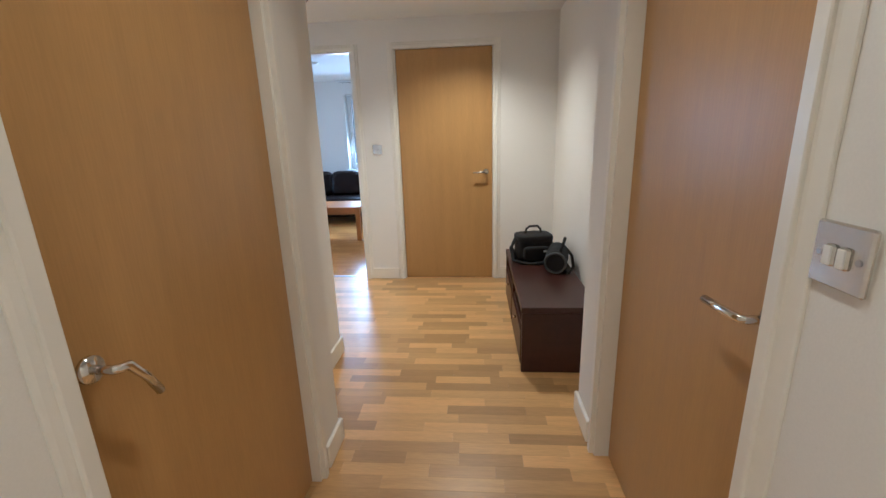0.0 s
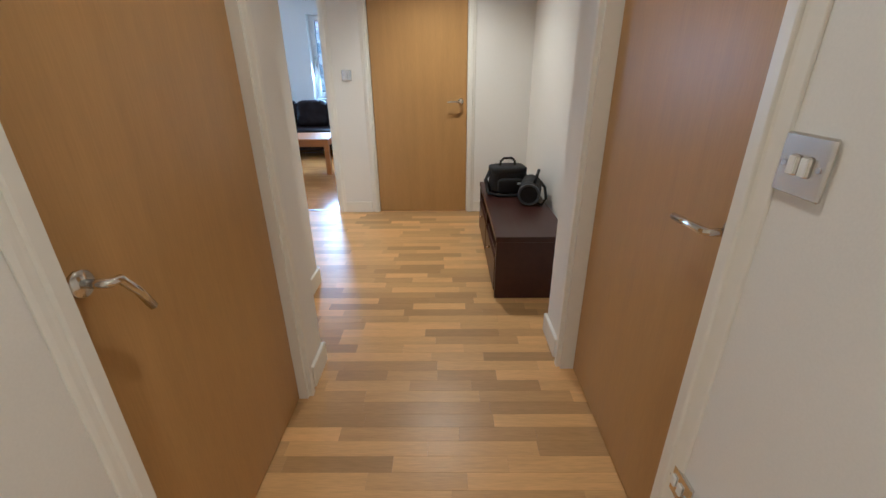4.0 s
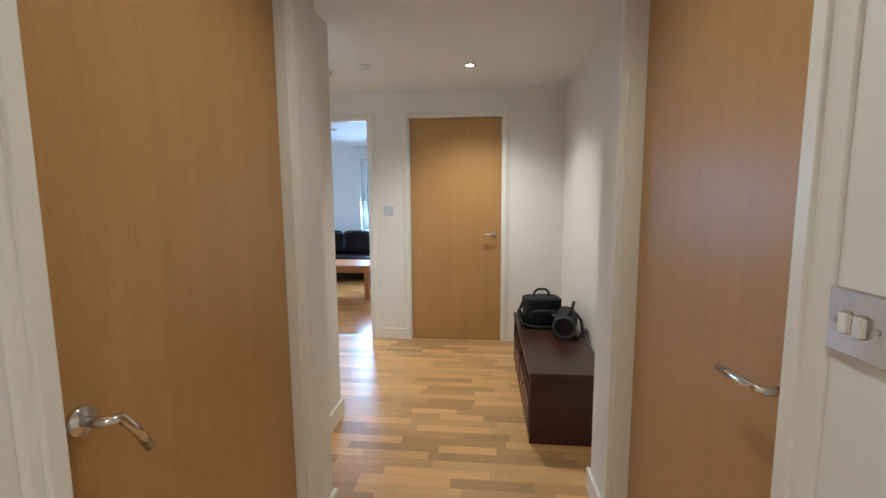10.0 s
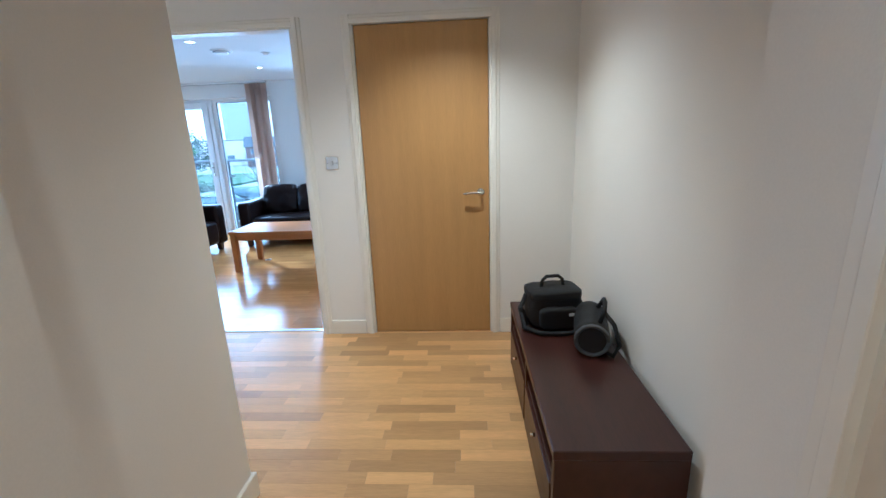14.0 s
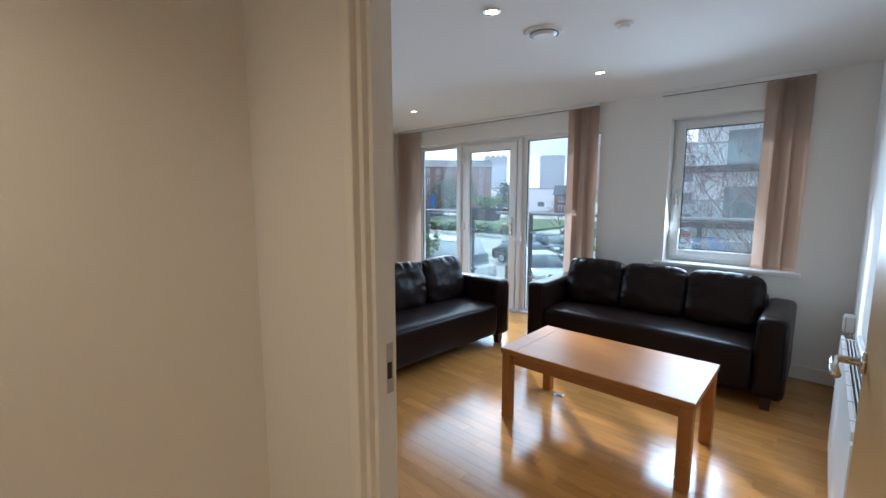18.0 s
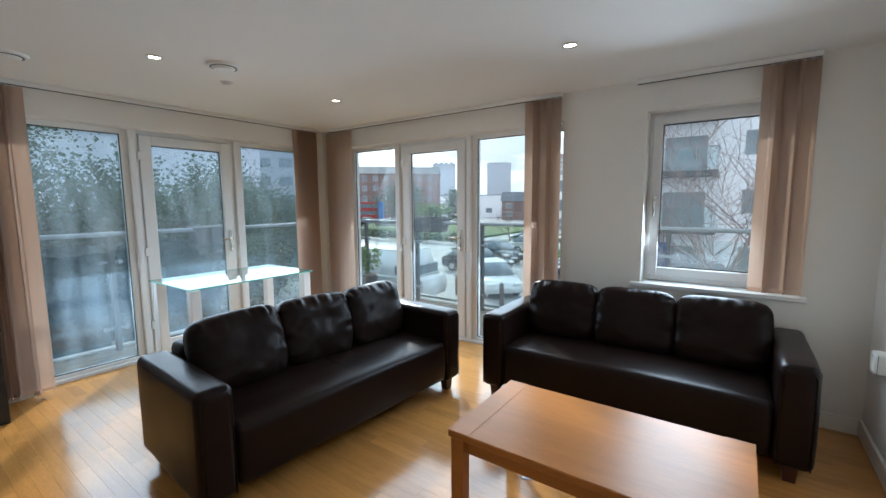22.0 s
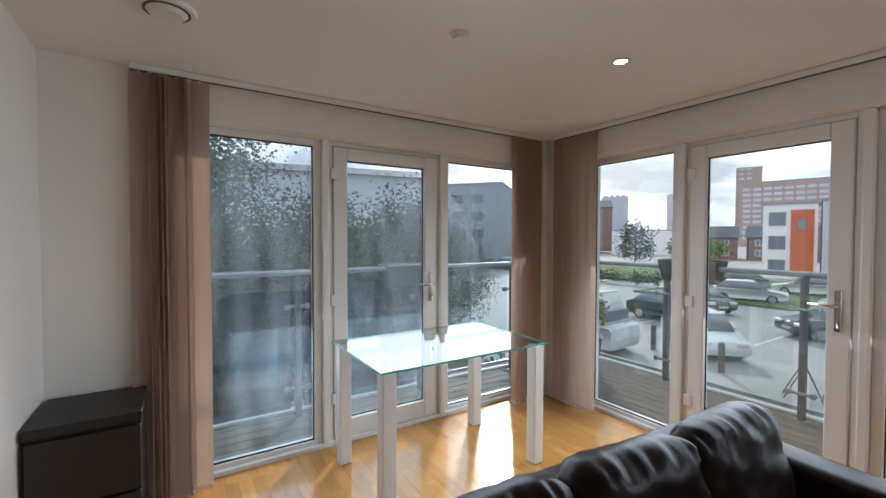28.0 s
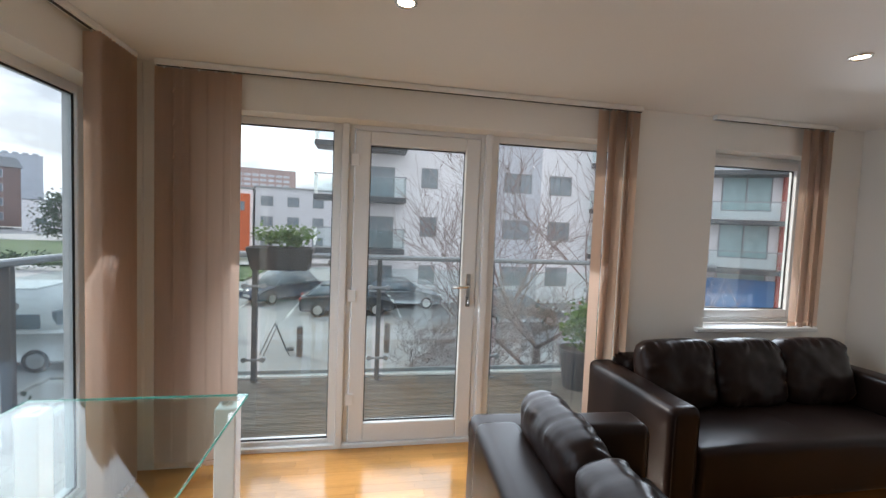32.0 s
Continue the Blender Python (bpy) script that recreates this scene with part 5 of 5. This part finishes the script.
# this house shares the wall grey that has haze painted in
building("house", pose(-34, 2, G, 0, 0, 80), 20, 9, 8.8, HAZEGREY, "haze-paled grey house with slate roof behind the trees", [(2.0, 1.2, 1.4, 1.3), (7.0, 1.2, 1.4, 1.3), (12.5, 1.2, 1.4, 1.3), (2.0, 4.0, 1.4, 1.3), (7.0, 4.0, 1.4, 1.3), (12.5, 4.0, 1.4, 1.3)], roof=1.2, win_mat=RENDER_WHITE)


# ---- vehicles ----
def car(m, paint, label, L=4.4, W=1.78, H=1.48, van=False):
    th = thing("van" if van else "car", m, label, "van" if van else "car")
    z0 = 0.24
    if van:
        low = [(-L / 2, 0.35), (-L / 2, 1.0), (-L / 2 + 0.15, 1.15), (L / 2 - 0.05, 1.15), (L / 2, 0.9), (L / 2, 0.35)]
        top = [(-L / 2 + 0.9, H), (L / 2 - 0.08, H)]
    else:
        low = [(-L / 2, 0.36), (-L / 2 + 0.02, 0.66), (-L / 2 + 0.25, 0.80), (-L / 2 + 1.15, 0.93), (L / 2 - 0.35, 0.98), (L / 2 - 0.03, 0.88), (L / 2, 0.40)]
        top = [(-L / 2 + 1.85, H), (L / 2 - 1.0, H - 0.02)]
    bm = bmesh.new()
    prof = [(-L / 2 + 0.1, z0), *low, (L / 2 - 0.1, z0)]
    a = [bm.verts.new((x, -W / 2, z)) for x, z in prof]
    b = [bm.verts.new((x, W / 2, z)) for x, z in prof]
    n = len(prof)
    bm.faces.new(a)
    bm.faces.new(b[::-1])
    for k in range(n):
        bm.faces.new((a[k], b[k], b[(k + 1) % n], a[(k + 1) % n])[::-1])
    bmesh.ops.bevel(bm, geom=bm.edges[:], offset=0.07, segments=2, affect="EDGES")
    body = part("body", bm, paint, th, smooth=True)
    # roof and windows
    if van:
        x0, x1 = -L / 2 + 0.35, L / 2 - 0.05
    else:
        x0, x1 = -L / 2 + 1.05, L / 2 - 0.28
    base, roof = [(x0, 0.92 if not van else 1.1), (x1, 0.95 if not van else 1.1)], top
    ti = 0.13 if not van else 0.06
    bm = bmesh.new()
    vs = []
    for (x, z), wd in ((base[0], W / 2 - 0.05), (base[1], W / 2 - 0.05), (roof[1], W / 2 - ti - 0.05), (roof[0], W / 2 - ti - 0.05)):
        vs.append((bm.verts.new((x, -wd, z)), bm.verts.new((x, wd, z))))
    for k in range(4):
        p, q = vs[k], vs[(k + 1) % 4]
        bm.faces.new((p[0], p[1], q[1], q[0]))
    bm.faces.new([v[0] for v in vs][::-1])
    bm.faces.new([v[1] for v in vs])
    bmesh.ops.recalc_face_normals(bm, faces=bm.faces[:])
    bmesh.ops.bevel(bm, geom=bm.edges[:], offset=0.05, segments=2, affect="EDGES")
    part("cabin", bm, paint if van else WINDOWGLASS, th, "" if van else "dark tinted glasshouse", smooth=True)
    part("roof", boxes((roof[0][0] - 0.02, roof[1][0] + 0.06, -W / 2 + ti + 0.06, W / 2 - ti - 0.06, H - 0.05, H + 0.012), bevel=0.025), paint, th)
    if van:
        part("windscreen", boxes((-L / 2 + 0.42, -L / 2 + 0.55, -W / 2 + 0.15, W / 2 - 0.15, 1.2, 1.65), bevel=0.02), WINDOWGLASS, th)
        part("rear_bumper", boxes((L / 2 - 0.12, L / 2 + 0.09, -W / 2 + 0.04, W / 2 - 0.04, 0.36, 0.62), bevel=0.04), DARKGREY, th, "dark grey bumper")
        for s in (-1, 1):
            part("side_moulding", boxes((-L / 2 + 1.3, L / 2 - 0.1, s * (W / 2 + 0.006) - 0.02, s * (W / 2 + 0.006) + 0.02, 0.52, 0.70), bevel=0.012), DARKGREY, th, "dark grey side moulding")
            part("sill", boxes((-L / 2 + 1.25, L / 2 - 1.25, s * (W / 2 - 0.06) - 0.02, s * (W / 2 - 0.06) + 0.02, 0.22, 0.40), bevel=0.01), GASKET, th)
            part("side_crease", boxes((-L / 2 + 1.9, L / 2 - 0.25, s * (W / 2 + 0.002) - 0.008, s * (W / 2 + 0.002) + 0.008, 1.06, 1.09), bevel=0.004), paint, th)
            part("side_window", boxes((-L / 2 + 0.75, -L / 2 + 1.6, s * (W / 2 - 0.04) - 0.02, s * (W / 2 - 0.04) + 0.02, 1.2, 1.6), bevel=0.01), WINDOWGLASS, th)
    for x in (-L / 2 + 0.85, L / 2 - 0.85):
        for s in (-1, 1):
            wh = bmesh.new()
            tube(wh, (x, s * (W / 2 - 0.2), 0.32), (x, s * (W / 2 + 0.01), 0.32), 0.32, n=20)
            wp = part("wheel", wh, GASKET, th)
            bm = bmesh.new()
            tube(bm, (x, s * (W / 2 - 0.02), 0.32), (x, s * (W / 2 + 0.02), 0.32), 0.21, n=12)
            part("rim", bm, STEEL, wp)
    for s in (-1, 1):
        part("headlight", boxes((-L / 2 - 0.01, -L / 2 + 0.18, s * 0.62 - 0.19, s * 0.62 + 0.19, 0.62, 0.76), bevel=0.03), PLASTIC, th, "clear headlight")
        part("tail_light", boxes((L / 2 - 0.12, L / 2 + 0.008, s * 0.68 - 0.14, s * 0.68 + 0.14, 0.72, 0.88), bevel=0.02), RENDER_RED, th, "red tail light")
        part("mirror", boxes((-L / 2 + 1.3, -L / 2 + 1.42, s * (W / 2 + 0.08) - 0.09, s * (W / 2 + 0.08) + 0.09, 0.95, 1.08), bevel=0.02), paint, th)
    part("number_plate", boxes((-L / 2 - 0.014, -L / 2 - 0.004, -0.26, 0.26, 0.42, 0.53)), LINE, th)
    return th


SILVER = material("silver_car_paint", (0.45, 0.47, 0.50), 0.25, metal=0.5, vary=0.03)
GREYP = material("grey_car_paint", (0.09, 0.10, 0.115), 0.22, metal=0.4, vary=0.03)
WHITEP = material("white_car_paint", (0.75, 0.76, 0.77), 0.22, vary=0.02)
BLUEP = material("dark_blue_car_paint", (0.03, 0.05, 0.09), 0.2, vary=0.05)
BLACKP = material("black_car_paint", (0.015, 0.016, 0.018), 0.18, vary=0.05)
REDP = material("red_car_paint", (0.42, 0.02, 0.03), 0.25, vary=0.05)
BLUESIGN = material("blue_painted_metal", (0.03, 0.16, 0.45), 0.4, vary=0.05)
for x, y, a, pt, lb in ((-9.6, 29.6, 50, BLUEP, "dark blue people carrier in the car park"), (-5.9, 26.1, 184, GREYP, "dark grey estate car parked below the flats"), (-3.2, 27.9, 180, SILVER, "silver car parked under the balconies"), (-15.8, 27.4, 180, BLACKP, "black hatchback parked in a bay"), (-16.9, 32.4, 149, GREYP, "grey estate car parked in a bay"), (-16.7, 38.6, 200, WHITEP, "white estate car parked in a bay"), (1.8, 23.6, 180, SILVER, "silver hatchback parked beside the bare tree"), (8.0, 24.2, 178, WHITEP, "white hatchback parked below the flats"), (-12.15, 22.75, 135, WHITEP, "white hatchback beside the timber bollards"), (-12.6, 47.5, 15, REDP, "red car parked in a far bay"), (-15.5, 46.0, 12, WHITEP, "white car parked in a far bay"), (-10.0, 49.0, 12, WHITEP, "white car parked in a far bay"), (-21.0, 47.5, 30, SILVER, "silver car parked in a far bay"), (-52.0, 47.0, 60, WHITEP, "white car on the road"), (-47.0, 36.0, 60, SILVER, "silver car on the road"), (-60.0, 58.0, 50, BLACKP, "black car on the road"), (-66.0, 66.0, 50, WHITEP, "white car on the road"), (-56.0, 62.0, 230, SILVER, "silver car on the road")):
    car(pose(x, y, G, 0, 0, a), pt, lb, H=1.68 if "carrier" in lb else 1.48)
car(pose(-15.65, 19.1, G, 0, 0, 184), WHITEP, "white panel van on the road", 5.2, 1.95, 2.3, van=True)
bus = thing("bus", pose(-78, 71, G + 0.3, 0, 0, 40), "red double-decker bus on the road", "bus")
part("body", boxes((0, 10.5, 0, 2.5, 0.35, 4.3), bevel=0.2), REDP, bus)
for z in (1.4, 3.0):
    part("window_band", boxes((0.4, 10.1, -0.02, 0.05, z, z + 0.85)), WINDOWGLASS, bus)
for x in (2.0, 8.3):
    bm = bmesh.new()
    tube(bm, (x, -0.02, 0.5), (x, 0.4, 0.5), 0.5, n=20)
    part("wheel", bm, GASKET, bus)
sg = thing("totem_sign", pose(-57.5, 62, G), "blue totem sign beside the road", "sign")
part("panel", boxes((-0.7, 0.7, -0.15, 0.15, 0.3, 4.6), bevel=0.04), BLUESIGN, sg)
part("foot", boxes((-0.5, 0.5, -0.1, 0.1, 0, 0.3)), DARKGREY, sg)
for x, y in ((-5.9, 29.5),):
    cn = thing("recycling_bin", pose(x, y, G), "large blue recycling container in the car park", "recycling bin")
    part("body", boxes((-0.8, 0.8, -0.7, 0.7, 0.08, 2.15), bevel=0.08), BLUESIGN, cn)
    part("lid", boxes((-0.84, 0.84, -0.74, 0.74, 2.15, 2.27), bevel=0.04), BLUESIGN, cn)
st = thing("folding_stand", pose(-7.9, 19.5, G, 0, 0, 20), "thin metal folding frame standing on the car park", "stand")
for s in (-1, 1):
    bm = bmesh.new()
    sweep(bm, [(-0.42, s * 0.25, 0.0), (0.05, s * 0.22, 1.05)], 0.016, 6)
    part("leg", bm, DARKGREY, st)
    bm = bmesh.new()
    sweep(bm, [(0.42, s * 0.25, 0.0), (0.02, s * 0.22, 1.0)], 0.016, 6)
    part("leg", bm, DARKGREY, st)
for x, z in ((0.03, 1.02), (-0.21, 0.47), (0.26, 0.4)):
    bm = bmesh.new()
    sweep(bm, [(x, -0.24, z), (x, 0.24, z)], 0.012, 6)
    part("crossbar", bm, DARKGREY, st)
bm = bmesh.new()
pillow(bm, 0.2, 0.16, 0.14, (0.5, 0.0, 0.15), n=12)
part("weight_bag", bm, DARKGREY, st, "small dark bag at the foot", smooth=True)
for x, y in ((-7.1, 19.35), (-4.25, 19.65), (-16.0, 21.7), (-13.0, 20.9), (-10.2, 20.1)):
    bo = thing("bollard", pose(x, y, G), "short grey timber bollard beside the bays", "bollard", group="car park bollards")
    bm = bmesh.new()
    tube(bm, (0, 0, 0), (0, 0, 0.95), 0.10, n=14)
    part("post", bm, BARK, bo)
    bm = bmesh.new()
    tube(bm, (0, 0, 0.95), (0, 0, 1.0), 0.10, 0.06, 14)
    part("cap", bm, DARKGREY, bo)


# ---- trees ----
def bare_tree(m, h, seed, label, levels=5, spread=0.55, twig=BARK):
    th = thing("tree", m, label, "tree")
    rnd = random.Random(seed)
    trunk, crown = bmesh.new(), bmesh.new()

    def grow(p, d, r, length, lev):
        n = 4
        pts, rs = [p], [r]
        for k in range(n):
            d = (d + Vector((rnd.uniform(-0.16, 0.16), rnd.uniform(-0.16, 0.16), rnd.uniform(-0.02, 0.12)))).normalized()
            pts.append(pts[-1] + d * length / n)
            rs.append(r * (1 - 0.45 * (k + 1) / n))
        sweep(trunk if lev == 0 else crown, pts, rs, 8 if lev == 0 else (5 if lev < 3 else 3))
        if lev < levels:
            for k in range((5 if lev == 0 else 4) if lev < 3 else 3):
                i = rnd.choice((2, 3, 4)) if lev else rnd.choice((3, 4, 4))
                side = Vector((rnd.gauss(0, 1), rnd.gauss(0, 1), rnd.gauss(0.15, 0.5))).normalized()
                grow(pts[i], (d + side * spread * 1.5).normalized(), max(rs[i] * 0.57, 0.0042), length * rnd.uniform(0.62, 0.86), lev + 1)

    grow(Vector((0, 0, 0)), Vector((0, 0, 1)), h * 0.017, h * 0.30, 0)
    part("trunk", trunk, BARK, th, smooth=True)
    part("crown", crown, twig, th, "many fine leafless twigs", smooth=True)


TWIG = material("pale_twig", (0.31, 0.23, 0.215), 0.85, vary=0.2, scale=8)
bare_tree(pose(-1.7, 12.6, G), 7.6, 21, "leafless young tree in front of the balcony", 5, 0.6, TWIG)
bare_tree(pose(-4.4, 13.6, G), 3.6, 5, "leafless reddish shrub below the balcony", 5, 0.8, TWIG)
bare_tree(pose(-2.75, 12.0, G), 4.6, 14, "leafless pinkish multi-branched shrub below the balcony", 6, 0.85, TWIG)
bare_tree(pose(0.9, 13.0, G), 6.0, 8, "leafless young tree in front of the balcony", 4, 0.6, TWIG)
bare_tree(pose(-19.5, 40.0, G), 6.0, 31, "leafless tree beside the car park", 4, 0.6)


def leafy_tree(m, h, r, seed, label, mat=None, n=2600, size=0.16):
    th = thing("tree", m, label, "tree")
    rnd = random.Random(seed)
    tr = bmesh.new()
    sweep(tr, [(0, 0, 0), (0.1, 0, h * 0.3), (0.0, 0.1, h * 0.6), (0.1, 0.1, h * 0.92)], [h * 0.022, h * 0.018, h * 0.012, 0.02], 8)
    cr_ = bmesh.new()
    for i in range(46):
        z = h * rnd.uniform(0.18, 1.0)
        rad = r * (0.45 + 0.6 * math.sin(math.pi * min(1, z / h * 0.9))) * rnd.uniform(0.3, 1.0)
        a = rnd.uniform(0, 6.28)
        c = Vector((math.cos(a) * rad, math.sin(a) * rad, z))
        sweep(tr, [(0.05, 0.05, z * 0.8), tuple(c * 0.6 + Vector((0, 0, z * 0.36))), tuple(c)], [0.04, 0.025, 0.008], 5)
        leaves(cr_, c, (r * 0.2, r * 0.2, r * 0.24), n // 46, size, rnd)
    part("trunk", tr, BARK, th, "trunk with limbs", smooth=True)
    part("crown", cr_, mat or LEAF2, th, "uneven crown of small evergreen leaves")


for k, (x, y, h, r) in enumerate(((-12.6, 4.6, 6.5, 2.1), (-13.8, 7.6, 4.7, 2.0), (-14.5, 10.0, 4.9, 2.1), (-12.2, 2.0, 7.2, 2.2), (-16.5, 5.5, 6.3, 2.6), (-17.5, 12.8, 4.7, 2.2), (-21.0, 16.5, 4.6, 2.4), (-11.2, 7.6, 4.2, 1.6), (-11.5, 5.2, 4.6, 1.7))):
    leafy_tree(pose(x, y, G), h, r, 40 + k, "dense dark evergreen tree beside the balcony", n=26000, size=0.08)
for k, (x, y, h, r) in enumerate(((-62, 70, 7.5, 3.5), (-70, 62, 7.0, 3.4), (-78, 52, 7.5, 3.6), (-66, 80, 8, 3.6), (-84, 60, 8, 3.8), (-48, 74, 6.5, 3.0), (-90, 40, 8, 4.0), (-58, 30, 6.0, 3.2), (-46, 24, 5.5, 3.0))):
    leafy_tree(pose(x, y, G), h, r, 80 + k, "roadside tree with dark green foliage", n=1800, size=0.4)
us = bmesh.new()
rnd = random.Random(19)
for i in range(150):
    leaves(us, (rnd.uniform(-11.5, -9.2), rnd.uniform(-1.5, 12.0), G + rnd.uniform(0.2, 1.5)), (0.35, 0.35, 0.3), 120, 0.11, rnd)
tagged(new("shrubbery", mesh_of("shrubbery", us, LEAF2)), "dense dark evergreen shrubs below the balcony", "shrubs", "", "stuff")
hg = bmesh.new()
rnd = random.Random(7)
for i in range(90):
    t = i / 89
    leaves(hg, (-24 - 34 * t + rnd.uniform(-0.5, 0.5), 41 + rnd.uniform(-0.4, 0.4), G + 0.75), (0.35, 0.3, 0.3), 60, 0.22, rnd)
tagged(new("hedge", mesh_of("hedge", hg, LEAF2)), "clipped dark green hedge along the grass", "hedge", "", "stuff")


# ---- decking and floor strips ----
for i in range(11):
    y = 8.075 + i * 0.121
    bm = boxes((-7.28, -1.22, y, y + 0.115, -0.10, -0.06), bevel=0.004)
    for g in range(4):
        box(bm, -7.275, -1.225, y + 0.012 + g * 0.027, y + 0.022 + g * 0.027, -0.061, -0.057)
    part("board", bm, DECK, bal, at=None)
for i in range(6):
    x = -7.27 + i * 0.121
    part("board", boxes((x, x + 0.115, 4.22, 8.065, -0.10, -0.06), bevel=0.004), DECK, bal)


def strips(parent, rects, mat, near, seed, label, wide=0.0655, lo=0.22, hi=0.52):
    """Oak strips along x over the rectangles; those in the stretch near are parts, the rest one joined part."""
    rnd = random.Random(seed)
    far_v, far_f = [], []
    count = 0
    for x0, x1, y0, y1 in rects:
        rows_n = max(1, round((y1 - y0) / wide))
        w = (y1 - y0) / rows_n
        for r in range(rows_n):
            x = x0
            first = True
            while x < x1 - 0.001:
                ln_ = rnd.uniform(lo, hi) * (rnd.uniform(0.3, 1.0) if first else 1.0)
                first = False
                e = min(x + ln_, x1)
                if x1 - e < 0.08:
                    e = x1
                g = 0.0002
                a, b, c, d, dz = x + g, e - g, y0 + r * w + g, y0 + (r + 1) * w - g, rnd.uniform(-0.0001, 0.0001)
                k = 0.00015
                vs = [(a, c, -0.012), (b, c, -0.012), (b, d, -0.012), (a, d, -0.012), (a, c, -k + dz), (b, c, -k + dz), (b, d, -k + dz), (a, d, -k + dz), (a + k, c + k, dz), (b - k, c + k, dz), (b - k, d - k, dz), (a + k, d - k, dz)]
                fs = [(0, 1, 5, 4), (1, 2, 6, 5), (2, 3, 7, 6), (3, 0, 4, 7), (4, 5, 9, 8), (5, 6, 10, 9), (6, 7, 11, 10), (7, 4, 8, 11), (8, 9, 10, 11)]
                if near[0] < (a + b) / 2 < near[1] and near[2] < (c + d) / 2 < near[3] and count < 300:
                    count += 1
                    me = bpy.data.meshes.new("floor_strip")
                    me.from_pydata(vs, [], fs)
                    me.materials.append(mat)
                    o = new("floor_strip", me)
                    o.parent = parent
                else:
                    n0 = len(far_v)
                    far_v.extend(vs)
                    far_f.extend(tuple(q + n0 for q in f) for f in fs)
                x = e
    me = bpy.data.meshes.new("floor_strips")
    me.from_pydata(far_v, [], far_f)
    me.materials.append(mat)
    o = tagged(new("floor_strips", me), label, "", "", "stuff")
    o.parent = parent


strips(bpy.data.objects["floor"], ((-1.16, 0.13, -0.8, 2.03), (-1.31, 0.25, 2.03, 2.82), (-2.87, 0.25, 2.82, FY0 + 0.058)), FLOOR, (-2.4, 0.3, 0.9, 4.4), 4, "oak strip flooring")
strips(bpy.data.objects["floor_living"], ((-2.33, -1.49, FY0 + 0.062, FY1), (-6.27, EX, FY1, AY), (-5.93, -3.33, AY, 7.94), (-6.39, -6.27, 5.12, 7.68)), FLOOR2, (-4.0, -1.4, 4.3, 5.9), 9, "pale oak strip flooring", 0.07, 0.25, 0.6)
